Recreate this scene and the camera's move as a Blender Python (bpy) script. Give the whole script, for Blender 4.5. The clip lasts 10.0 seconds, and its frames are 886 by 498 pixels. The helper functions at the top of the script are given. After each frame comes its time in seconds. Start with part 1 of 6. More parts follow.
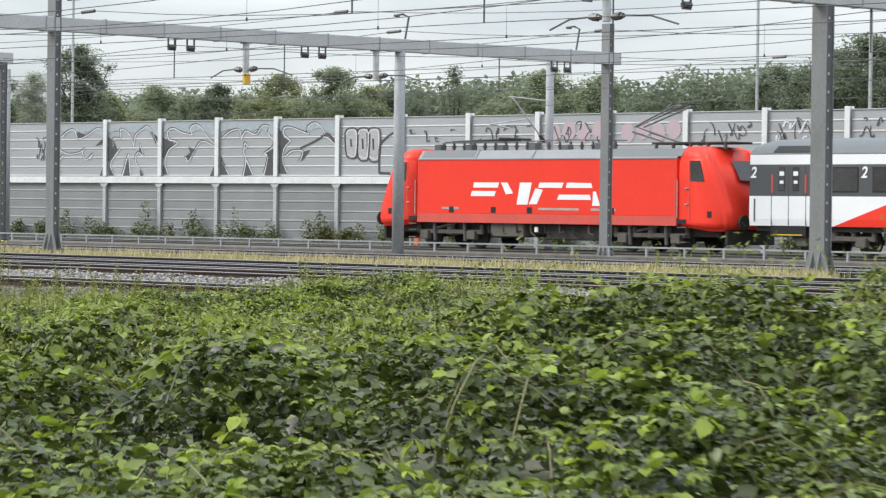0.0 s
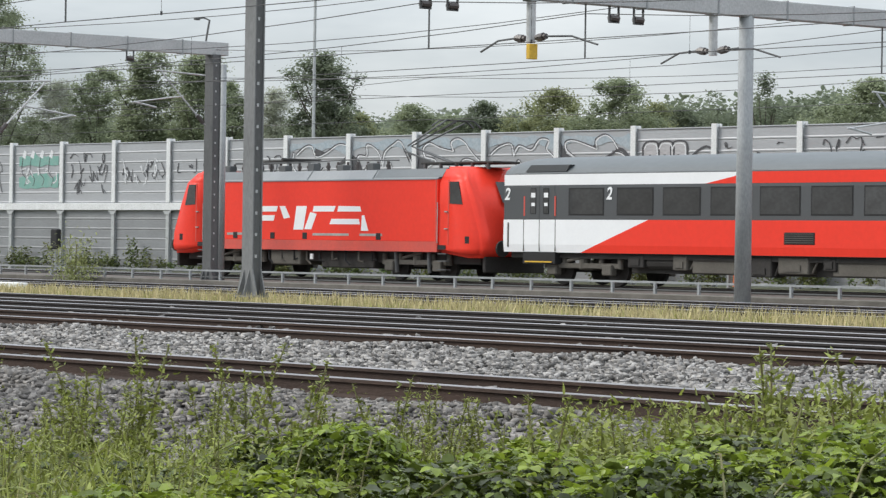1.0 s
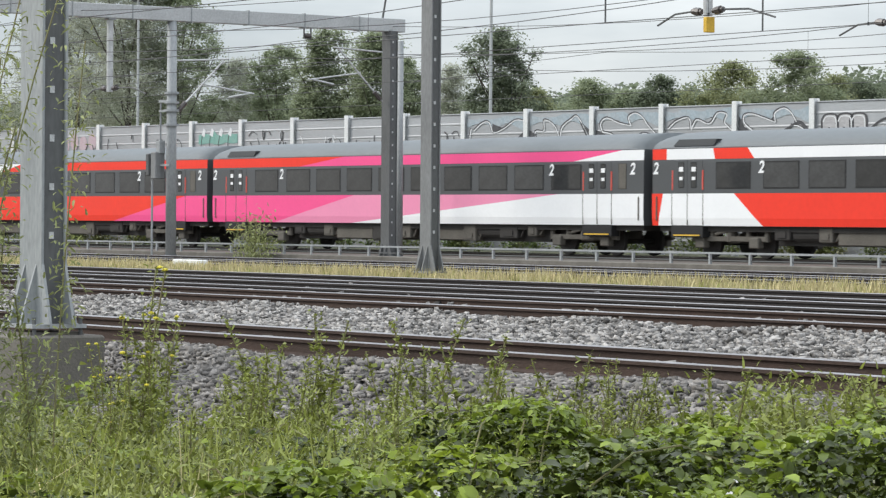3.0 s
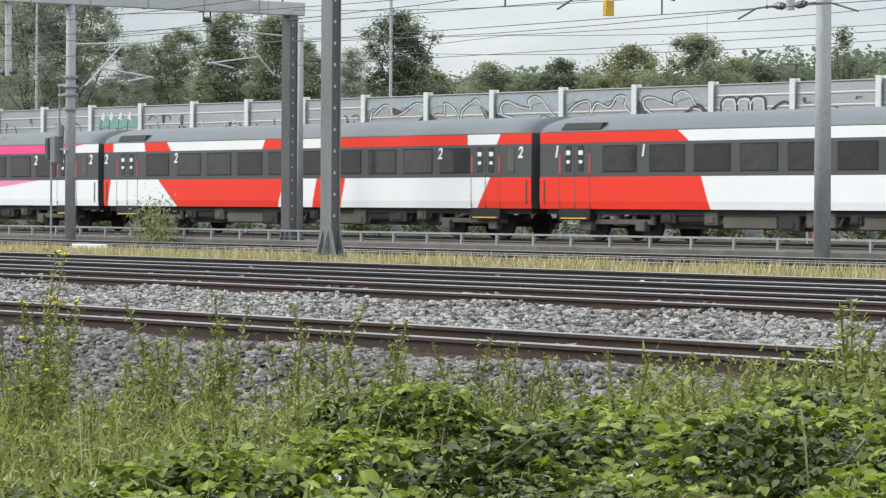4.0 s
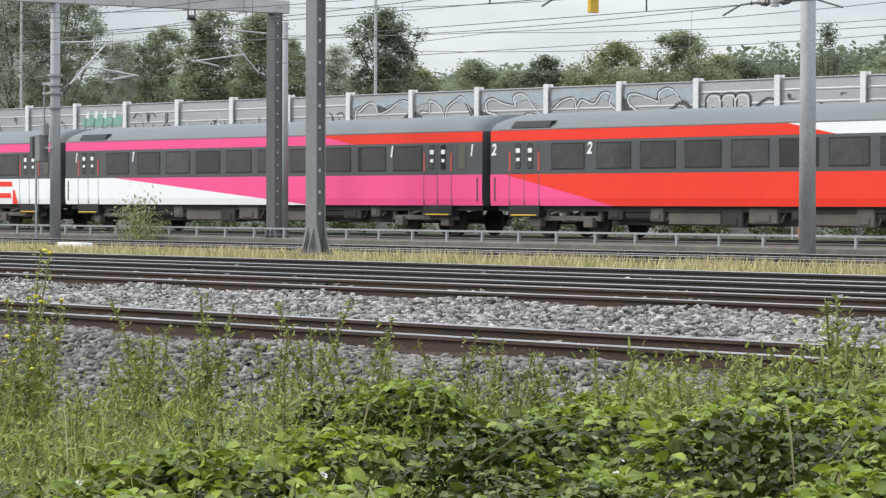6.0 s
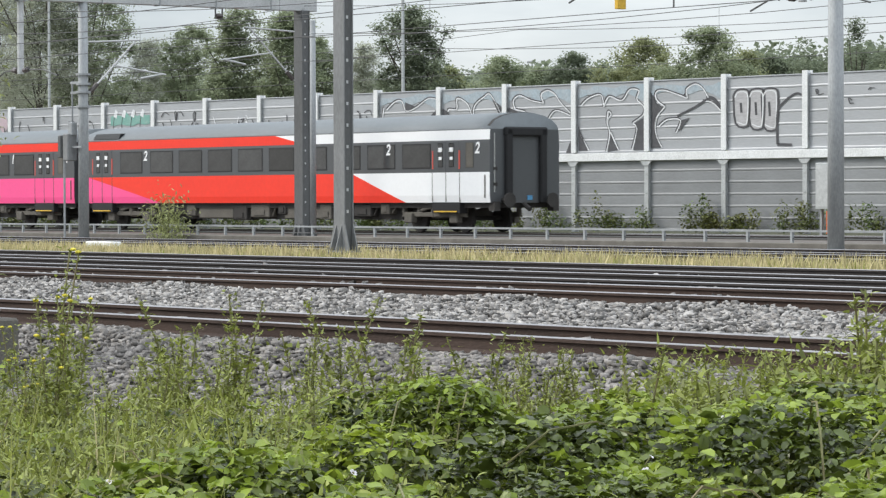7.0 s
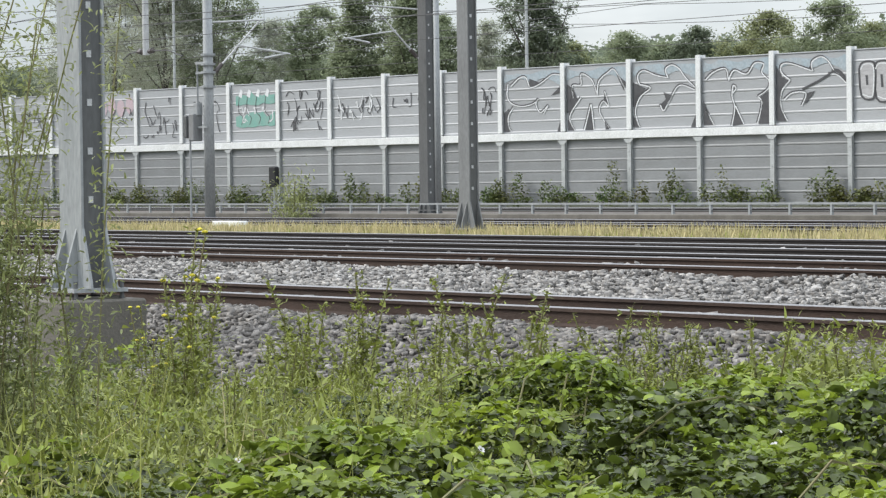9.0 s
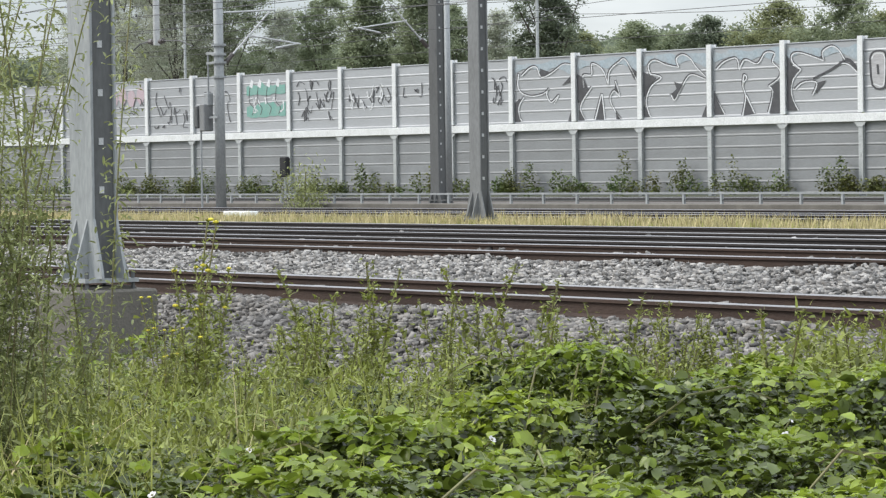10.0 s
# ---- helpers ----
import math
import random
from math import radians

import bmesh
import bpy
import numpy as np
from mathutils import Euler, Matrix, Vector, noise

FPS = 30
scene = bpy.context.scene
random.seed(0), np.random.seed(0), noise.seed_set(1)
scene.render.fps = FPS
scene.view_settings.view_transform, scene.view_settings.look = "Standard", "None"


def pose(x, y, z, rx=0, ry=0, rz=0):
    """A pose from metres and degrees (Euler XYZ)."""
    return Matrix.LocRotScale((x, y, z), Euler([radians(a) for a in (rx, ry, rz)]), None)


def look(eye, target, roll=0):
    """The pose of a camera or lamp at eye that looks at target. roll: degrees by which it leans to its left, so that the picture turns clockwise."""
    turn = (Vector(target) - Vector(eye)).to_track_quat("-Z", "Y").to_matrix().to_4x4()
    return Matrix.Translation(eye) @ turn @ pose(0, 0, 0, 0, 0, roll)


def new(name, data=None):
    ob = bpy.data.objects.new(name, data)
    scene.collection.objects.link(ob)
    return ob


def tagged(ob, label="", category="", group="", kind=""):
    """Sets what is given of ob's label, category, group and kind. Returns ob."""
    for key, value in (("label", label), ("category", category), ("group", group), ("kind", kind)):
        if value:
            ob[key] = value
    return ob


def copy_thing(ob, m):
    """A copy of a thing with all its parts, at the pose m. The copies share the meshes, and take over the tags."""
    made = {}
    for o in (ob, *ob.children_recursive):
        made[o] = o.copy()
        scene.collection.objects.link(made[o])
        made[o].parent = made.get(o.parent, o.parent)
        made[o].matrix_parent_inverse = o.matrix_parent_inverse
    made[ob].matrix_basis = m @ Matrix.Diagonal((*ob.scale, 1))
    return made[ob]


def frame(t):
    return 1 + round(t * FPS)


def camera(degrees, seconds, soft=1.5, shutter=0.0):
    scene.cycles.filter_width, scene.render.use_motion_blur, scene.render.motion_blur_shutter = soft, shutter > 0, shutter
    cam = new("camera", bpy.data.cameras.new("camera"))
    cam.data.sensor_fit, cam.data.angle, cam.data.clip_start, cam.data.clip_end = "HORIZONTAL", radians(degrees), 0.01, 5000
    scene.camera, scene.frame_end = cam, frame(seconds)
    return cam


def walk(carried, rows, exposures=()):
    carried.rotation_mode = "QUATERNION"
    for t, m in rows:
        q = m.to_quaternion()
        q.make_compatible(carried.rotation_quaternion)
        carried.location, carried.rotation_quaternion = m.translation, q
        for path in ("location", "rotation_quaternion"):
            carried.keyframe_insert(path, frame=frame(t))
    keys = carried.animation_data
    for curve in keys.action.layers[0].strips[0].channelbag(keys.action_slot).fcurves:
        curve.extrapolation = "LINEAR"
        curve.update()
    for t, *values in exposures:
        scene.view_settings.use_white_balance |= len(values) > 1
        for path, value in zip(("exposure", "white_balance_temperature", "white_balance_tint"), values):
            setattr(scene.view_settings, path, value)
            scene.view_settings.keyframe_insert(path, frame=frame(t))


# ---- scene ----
cam = camera(16.07, 10.0, soft=1.3, shutter=0.06)
EYE = 1.033
# seconds, metres back from the standing place, degrees of heading (left of across the tracks), tilt and lean, height of the eye
PATH = [
    (0, 28.2, 46.933, -0.649, 0.723, 1.240),
    (0.1, 24.4, 47.105, -0.715, 0.751, 1.260),
    (0.2, 20.5, 47.450, -0.707, 0.910, 1.270),
    (0.3, 16.6, 47.834, -0.662, 1.013, 1.270),
    (0.4, 12.7, 48.474, -0.501, 0.924, 1.260),
    (0.5, 8.8, 48.944, -0.414, 0.829, 1.240),
    (0.6, 4.9, 49.503, -0.226, 0.851, 1.170),
    (0.7, 2.5, 50.023, -0.151, 0.768, 1.110),
    (0.8, 1, 50.543, -0.076, 0.644, 1.060),
    (0.9, 0.3, 51.113, -0.042, 0.706, 1.040),
    (1, 0, 51.683, -0.008, 0.861, EYE),
    (1.5, 0, 54.125, -0.028, 0.556, EYE),
    (2, 0, 55.492, -0.213, 0.312, EYE),
    (3.5, 0, 54.145, -0.705, 0.447, EYE),
    (4, 0, 53.108, -0.785, 0.321, EYE),
    (4.5, 0, 52.657, -0.811, 0.253, EYE),
    (5, 0, 52.635, -0.821, 0.166, EYE),
    (5.5, 0, 52.700, -0.832, 0.176, EYE),
    (7, 0, 53.358, -0.882, -0.143, EYE),
    (7.5, 0, 53.753, -0.988, -0.369, EYE),
    (8, 0, 54.333, -1.107, -0.561, EYE),
    (8.5, 0, 55.001, -1.200, -0.698, EYE),
    (9, 0, 55.655, -1.290, -0.768, EYE),
    (9.5, 0, 55.852, -1.381, -0.768, EYE),
    (10, 0, 55.856, -1.471, -0.832, EYE),
]


def sight(back, heading, tilt, lean, high):
    a, b = radians(heading), radians(tilt)
    eye = Vector((math.sin(0.9) * back, -math.cos(0.9) * back, high))
    way = Vector((-math.sin(a) * math.cos(b), math.cos(a) * math.cos(b), math.sin(b)))
    return look(eye, eye + way * 10, lean)


walk(cam, [(t, sight(*r)) for t, *r in PATH], [(0, 0.05), (0.5, 0.0), (1.0, -0.18), (1.5, -0.18), (2.2, -0.1), (3.5, -0.02), (5.5, 0.0), (7.5, 0.06), (10, 0.06)])

# ---- light: an overcast sky, brighter overhead, and a wide weak sun ----
world = bpy.data.worlds.new("overcast")
scene.world = world
world.use_nodes = True
nt = world.node_tree
nt.nodes.clear()


def node(tree, kind, **values):
    n = tree.nodes.new(kind)
    for key, value in values.items():
        n.inputs[key.replace("_", " ")].default_value = value
    return n


w_out, w_bg = nt.nodes.new("ShaderNodeOutputWorld"), nt.nodes.new("ShaderNodeBackground")
w_co, w_sep = nt.nodes.new("ShaderNodeTexCoord"), nt.nodes.new("ShaderNodeSeparateXYZ")
w_map = nt.nodes.new("ShaderNodeMapping")
w_map.inputs["Scale"].default_value = (2.2, 2.2, 9.0)
w_noise = node(nt, "ShaderNodeTexNoise", Scale=2.4, Detail=6.0, Roughness=0.55)
w_ramp = nt.nodes.new("ShaderNodeValToRGB")
w_ramp.color_ramp.elements[0].position, w_ramp.color_ramp.elements[0].color = 0.36, (0.365, 0.40, 0.44, 1)
w_ramp.color_ramp.elements[1].position, w_ramp.color_ramp.elements[1].color = 0.64, (0.60, 0.625, 0.65, 1)
w_up = nt.nodes.new("ShaderNodeMapRange")
w_up.inputs["To Min"].default_value, w_up.inputs["To Max"].default_value = 1.0, 3.35
w_sky = nt.nodes.new("ShaderNodeTexSky")
w_sky.sky_type, w_sky.sun_disc = "NISHITA", False
w_sky.sun_elevation, w_sky.sun_rotation = radians(46), radians(225)
w_mul = nt.nodes.new("ShaderNodeVectorMath")
w_mul.operation = "SCALE"
w_mix = nt.nodes.new("ShaderNodeMix")
w_mix.data_type, w_mix.blend_type = "RGBA", "ADD"
w_mix.inputs["Factor"].default_value = 0.03
for a, b in ((w_co.outputs["Generated"], w_sep.inputs[0]), (w_co.outputs["Generated"], w_map.inputs[0]), (w_map.outputs[0], w_noise.inputs["Vector"]),
             (w_noise.outputs["Fac"], w_ramp.inputs[0]), (w_sep.outputs["Z"], w_up.inputs["Value"]), (w_ramp.outputs[0], w_mul.inputs[0]),
             (w_up.outputs[0], w_mul.inputs["Scale"]), (w_mul.outputs[0], w_mix.inputs["A"]), (w_sky.outputs[0], w_mix.inputs["B"]),
             (w_mix.outputs["Result"], w_bg.inputs["Color"]), (w_bg.outputs[0], w_out.inputs[0])):
    nt.links.new(a, b)
w_bg.inputs["Strength"].default_value = 1.12
sun = new("sun", bpy.data.lights.new("sun", "SUN"))
sun.data.energy, sun.data.angle, sun.data.color = 2.1, radians(22), (1.0, 0.95, 0.87)
sun.matrix_world = look((-110, -50, 75), (-40, 20, 0))


# ---- materials ----
def material(name, colour, rough=0.6, metal=0.0, second=None, scale=4.0, amount=0.5, fine=60.0, bump=0.0, bump_scale=80.0, stretch=(1, 1, 1), spread=0.0, island=False, grain=0.13):
    """Colour with a coarse and a fine variation, an optional second colour in patches, bump, and a spread of lightness between pieces."""
    m = bpy.data.materials.new(name)
    m.use_nodes = True
    t = m.node_tree
    bsdf = t.nodes["Principled BSDF"]
    bsdf.inputs["Roughness"].default_value, bsdf.inputs["Metallic"].default_value = rough, metal
    co = t.nodes.new("ShaderNodeTexCoord")
    mp = t.nodes.new("ShaderNodeMapping")
    mp.inputs["Scale"].default_value = stretch
    t.links.new(co.outputs["Object"], mp.inputs[0])
    big = node(t, "ShaderNodeTexNoise", Scale=scale, Detail=4.0, Roughness=0.6)
    small = node(t, "ShaderNodeTexNoise", Scale=fine, Detail=3.0)
    t.links.new(mp.outputs[0], big.inputs["Vector"])
    t.links.new(mp.outputs[0], small.inputs["Vector"])
    ramp = t.nodes.new("ShaderNodeValToRGB")
    ramp.color_ramp.elements[0].position, ramp.color_ramp.elements[1].position = 0.5 - 0.25 * amount, 0.5 + 0.25
    second = second or tuple(c * 0.72 for c in colour)
    ramp.color_ramp.elements[0].color, ramp.color_ramp.elements[1].color = (*second, 1), (*colour, 1)
    t.links.new(big.outputs["Fac"], ramp.inputs[0])
    hsv = t.nodes.new("ShaderNodeHueSaturation")
    t.links.new(ramp.outputs[0], hsv.inputs["Color"])
    mr = t.nodes.new("ShaderNodeMapRange")
    mr.inputs["From Min"].default_value, mr.inputs["From Max"].default_value = 0.3, 0.7
    mr.inputs["To Min"].default_value, mr.inputs["To Max"].default_value = 1 - grain, 1 + grain
    t.links.new(small.outputs["Fac"], mr.inputs["Value"])
    value = mr.outputs[0]
    if spread:
        if island:
            src = t.nodes.new("ShaderNodeNewGeometry").outputs["Random Per Island"]
        else:
            src = t.nodes.new("ShaderNodeObjectInfo").outputs["Random"]
        sp = t.nodes.new("ShaderNodeMapRange")
        sp.inputs["To Min"].default_value, sp.inputs["To Max"].default_value = 1 - spread, 1 + spread
        t.links.new(src, sp.inputs["Value"])
        mul = t.nodes.new("ShaderNodeMath")
        mul.operation = "MULTIPLY"
        t.links.new(value, mul.inputs[0])
        t.links.new(sp.outputs[0], mul.inputs[1])
        value = mul.outputs[0]
    t.links.new(value, hsv.inputs["Value"])
    t.links.new(hsv.outputs[0], bsdf.inputs["Base Color"])
    if bump:
        b = t.nodes.new("ShaderNodeBump")
        b.inputs["Strength"].default_value, b.inputs["Distance"].default_value = bump, 0.02
        bn = node(t, "ShaderNodeTexNoise", Scale=bump_scale, Detail=4.0)
        t.links.new(mp.outputs[0], bn.inputs["Vector"])
        t.links.new(bn.outputs["Fac"], b.inputs["Height"])
        t.links.new(b.outputs[0], bsdf.inputs["Normal"])
    return m


def leafy(name, colour, second, scale=0.8, spread=0.45, rough=0.5, through_light=0.25):
    """Leaves: colour varies from plant to plant and leaf to leaf, and some light comes through."""
    m = material(name, colour, rough, 0.0, second, scale, 0.9, 15.0, spread=spread, island=True)
    t = m.node_tree
    bsdf, out = t.nodes["Principled BSDF"], t.nodes["Material Output"]
    tr, mix = t.nodes.new("ShaderNodeBsdfTranslucent"), t.nodes.new("ShaderNodeMixShader")
    mix.inputs[0].default_value = through_light
    t.links.new(bsdf.inputs["Base Color"].links[0].from_socket, tr.inputs["Color"])
    t.links.new(bsdf.outputs[0], mix.inputs[1])
    t.links.new(tr.outputs[0], mix.inputs[2])
    t.links.new(mix.outputs[0], out.inputs["Surface"])
    return m


M_EARTH = material("earth", (0.13, 0.12, 0.075), 0.95, 0, (0.06, 0.075, 0.03), 0.6, 1, 14, 0.6, 30)
M_BED = material("ballast_fill", (0.15, 0.142, 0.135), 0.95, 0, (0.07, 0.064, 0.058), 9, 1, 25, 0.9, 24)
M_BED_FAR = material("rusty_ballast", (0.155, 0.14, 0.125), 0.95, 0, (0.085, 0.072, 0.06), 3, 1, 14, 0.8, 16)
M_STONE = material("ballast_stone", (0.345, 0.333, 0.318), 0.9, 0, (0.18, 0.165, 0.15), 3.0, 1, 60, 0.3, 90, spread=0.8, island=True)
M_STONE_DIRTY = material("soiled_stone", (0.262, 0.246, 0.23), 0.92, 0, (0.15, 0.138, 0.126), 3.0, 1, 60, 0.3, 90, spread=0.6, island=True)
M_RAILTOP = material("rail_head_steel", (0.42, 0.42, 0.43), 0.28, 1.0, (0.30, 0.29, 0.29), 0.4, 0.6, 40, stretch=(0.2, 6, 6))
M_RUST = material("rail_rust", (0.072, 0.043, 0.031), 0.85, 0.1, (0.042, 0.028, 0.022), 1.5, 1, 40, 0.4, 60, stretch=(0.4, 1, 1))
M_DARKRAIL = material("rail_brown_dark", (0.046, 0.037, 0.034), 0.8, 0.2, (0.035, 0.03, 0.028), 1.5, 1, 40, stretch=(0.4, 1, 1))
M_SLEEPER = material("concrete_sleeper", (0.30, 0.29, 0.27), 0.9, 0, (0.2, 0.18, 0.16), 3, 1, 40, 0.3, 60)
M_GALV = material("galvanised_steel", (0.37, 0.385, 0.39), 0.65, 0.0, (0.24, 0.255, 0.26), 2.6, 1.0, 30, 0.1, 40, stretch=(1, 1, 0.35), spread=0.06)
M_GALV_MID = material("dull_grey_steel", (0.24, 0.245, 0.245), 0.65, 0.0, (0.165, 0.17, 0.17), 1.6, 0.9, 30, 0.1, 40, stretch=(1, 1, 0.3))
# weathered parts, and the masts' webs, where recess shade is put into the colour
M_GALV_DARK = material("weathered_and_shaded_steel", (0.135, 0.138, 0.138), 0.65, 0.1, (0.085, 0.088, 0.088), 1.2, 0.9, 30, 0.1, 40, stretch=(1, 1, 0.3))
M_BEAM = material("portal_beam_grey", (0.52, 0.53, 0.53), 0.6, 0.1, (0.42, 0.43, 0.43), 0.8, 0.8, 20)
M_CONCRETE = material("grey_concrete", (0.185, 0.172, 0.15), 0.92, 0, (0.10, 0.092, 0.078), 1.6, 1, 40, 0.4, 50)
M_WIRE = material("dark_wire", (0.06, 0.062, 0.065), 0.5, 0.5)
M_PORCELAIN = material("brown_porcelain", (0.10, 0.085, 0.08), 0.35)
M_WHITEPIPE = material("pale_tube", (0.62, 0.63, 0.63), 0.45, 0.2)
M_PANEL = material("barrier_aluminium", (0.405, 0.418, 0.432), 0.5, 0.2, (0.35, 0.358, 0.368), 0.8, 0.9, 12, stretch=(0.35, 1, 2), spread=0.05, grain=0.05)
M_PANEL_LOW = material("barrier_aluminium_soiled", (0.292, 0.302, 0.312), 0.55, 0.2, (0.222, 0.228, 0.232), 0.7, 0.9, 12, stretch=(0.4, 1, 1.5), spread=0.06, grain=0.06)
M_POST = material("white_post", (0.78, 0.79, 0.79), 0.5, 0.0, (0.66, 0.67, 0.66), 1.5, 0.7, 20)
M_POST_LOW = material("zinc_post", (0.50, 0.52, 0.52), 0.55, 0.2, (0.40, 0.41, 0.41), 1.5, 0.8, 20)
M_SPRAY = {
    "black": material("black_spray", (0.05, 0.05, 0.055), 0.7, 0, (0.09, 0.09, 0.095), 3, 1, 20),
    "white": material("white_spray", (0.72, 0.73, 0.74), 0.7, 0, (0.62, 0.63, 0.64), 3, 1, 20),
    "blue": material("blue_spray", (0.31, 0.39, 0.44), 0.7, 0, (0.38, 0.41, 0.43), 2.5, 1, 12),
    "teal": material("teal_spray", (0.15, 0.37, 0.31), 0.7, 0, (0.25, 0.39, 0.35), 3, 1, 20),
    "silver": material("silver_spray", (0.46, 0.455, 0.46), 0.5, 0.2, (0.41, 0.40, 0.41), 1.2, 1, 12, stretch=(0.5, 1, 2)),
    "pink": material("pink_spray", (0.50, 0.36, 0.40), 0.7, 0, (0.46, 0.40, 0.42), 3, 1, 20),
}
M_RED = material("signal_red_paint", (0.88, 0.052, 0.028), 0.4, 0, (0.83, 0.048, 0.027), 0.5, 0.7, 8, grain=0.025)
M_RED_DUST = material("dusty_red_paint", (0.70, 0.085, 0.055), 0.5, 0, (0.55, 0.085, 0.065), 1.2, 0.8, 12, grain=0.05)
M_WHITE = material("white_paint", (0.88, 0.89, 0.89), 0.4, 0, (0.84, 0.85, 0.85), 0.6, 0.6, 10, grain=0.015)
M_PINK = material("magenta_paint", (0.92, 0.10, 0.29), 0.4, 0, (0.88, 0.095, 0.275), 0.6, 0.6, 10, grain=0.02)
M_PALEPINK = material("pale_pink_paint", (0.85, 0.30, 0.46), 0.35, 0, (0.82, 0.28, 0.44), 0.6, 0.6, 10, grain=0.02)
M_BODYGREY = material("anthracite_paint", (0.082, 0.087, 0.09), 0.4, 0, (0.074, 0.078, 0.081), 0.6, 0.7, 10, grain=0.03)
M_ROOF = material("roof_grey", (0.155, 0.175, 0.185), 0.6, 0, (0.13, 0.145, 0.152), 0.7, 0.9, 9, stretch=(0.4, 1, 1), grain=0.04)
M_ROOF_PALE = material("roof_pale_grey", (0.27, 0.285, 0.295), 0.55, 0.0, (0.22, 0.235, 0.245), 0.7, 0.9, 9, grain=0.04)
M_UNDER = material("grimy_underframe", (0.052, 0.048, 0.044), 0.85, 0.1, (0.03, 0.028, 0.026), 1.5, 1, 20, 0.3, 20)
M_UNDER_PALE = material("dusty_box", (0.14, 0.13, 0.11), 0.85, 0, (0.09, 0.082, 0.07), 1.5, 1, 20)
M_RUBBER = material("black_rubber", (0.018, 0.018, 0.019), 0.8)
M_HANDLE = material("pale_grab_rail", (0.55, 0.55, 0.52), 0.4, 0.5)
M_YELLOW = material("yellow_paint", (0.75, 0.47, 0.04), 0.5, 0, (0.62, 0.38, 0.04), 3, 1, 20)
M_ORANGE = material("orange_red_paint", (0.62, 0.16, 0.06), 0.6, 0, (0.48, 0.12, 0.05), 3, 1, 20)
M_BLUELIGHT = material("blue_plate", (0.10, 0.32, 0.55), 0.4)
for m_ in (M_RED, M_WHITE, M_PINK, M_PALEPINK):
    m_.node_tree.nodes["Principled BSDF"].inputs["Specular IOR Level"].default_value = 0.25
M_TAIL = material("red_lens", (0.55, 0.02, 0.02), 0.3)


def glass(name, colour):
    # grey raised and varied from pane to pane to stand in for reflections
    m = material(name, colour, 0.06, 0, tuple(c * 0.6 for c in colour), 1.1, 1, 6, stretch=(1, 1, 1.6), spread=0.35)
    m.node_tree.nodes["Principled BSDF"].inputs["Specular IOR Level"].default_value = 0.35
    return m


M_GLASS = glass("tinted_glass_with_reflections", (0.060, 0.062, 0.063))
# brambles: inner leaves darkened for shade, young top leaves paled for light
M_LEAF = leafy("shaded_bramble_leaf", (0.122, 0.158, 0.022), (0.042, 0.062, 0.011), 1.1, 0.75, 0.38, 0.22)
M_LEAF_LIGHT = leafy("young_lit_leaf", (0.305, 0.375, 0.042), (0.16, 0.225, 0.028), 1.4, 0.5, 0.40, 0.38)
M_WEED = leafy("weed_leaf", (0.275, 0.310, 0.068), (0.19, 0.215, 0.045), 1.3, 0.5, 0.55, 0.3)
M_STEM = material("green_brown_stem", (0.17, 0.19, 0.07), 0.7, 0, (0.17, 0.13, 0.065), 5, 1, 30)
M_WILLOW = leafy("willow_leaf", (0.34, 0.365, 0.155), (0.24, 0.27, 0.105), 2, 0.4, 0.5, 0.35)
M_STRAW = leafy("dry_grass", (0.60, 0.50, 0.27), (0.44, 0.39, 0.19), 0.35, 0.3, 0.7, 0.15)
M_GRASS = leafy("green_grass", (0.25, 0.30, 0.060), (0.34, 0.33, 0.090), 0.4, 0.35, 0.6, 0.2)
M_FLOWER = material("yellow_petal", (0.85, 0.72, 0.06), 0.6)
M_PETAL = material("white_petal", (0.82, 0.80, 0.80), 0.6)
# tree greens paled, greyed and blued to put distance haze into the colour
M_TREE = leafy("hazed_tree_leaf", (0.32, 0.36, 0.225), (0.25, 0.29, 0.18), 0.25, 0.22, 0.7, 0.5)
M_TREE_YELLOW = leafy("hazed_tree_leaf_yellowish", (0.33, 0.35, 0.185), (0.26, 0.285, 0.15), 0.25, 0.22, 0.7, 0.5)
M_TREE_DARK = leafy("hazed_dark_tree_leaf", (0.23, 0.265, 0.175), (0.18, 0.215, 0.145), 0.3, 0.22, 0.7, 0.45)
M_TREE_GREY = leafy("hazed_willow_tree_leaf", (0.48, 0.50, 0.40), (0.38, 0.40, 0.32), 0.3, 0.22, 0.7, 0.5)
M_IVY = leafy("creeper_leaf", (0.085, 0.15, 0.045), (0.16, 0.15, 0.05), 0.7, 0.5, 0.5, 0.2)
M_BARK = material("bark", (0.10, 0.085, 0.07), 0.9, 0, (0.06, 0.05, 0.042), 2, 1, 30, 0.5, 20)


# ---- building helpers ----
def part(name, bm, mat, parent=None, label="", smooth=False):
    me = bpy.data.meshes.new(name)
    bm.to_mesh(me)
    bm.free()
    for m in (mat if isinstance(mat, (list, tuple)) else [mat]):
        me.materials.append(m)
    if smooth:
        me.shade_smooth()
    ob = new(name, me)
    ob.parent = parent
    return tagged(ob, label)


def share(name, ob, parent, m=None):
    """A piece of its own on the mesh of ob."""
    o = new(name, ob.data)
    o.parent = parent
    if m is not None:
        o.matrix_basis = m
    return o


def thing(name, label, category, group="", kind="", m=None):
    ob = tagged(new(name), label, category, group, kind)
    if m is not None:
        ob.matrix_basis = m
    return ob


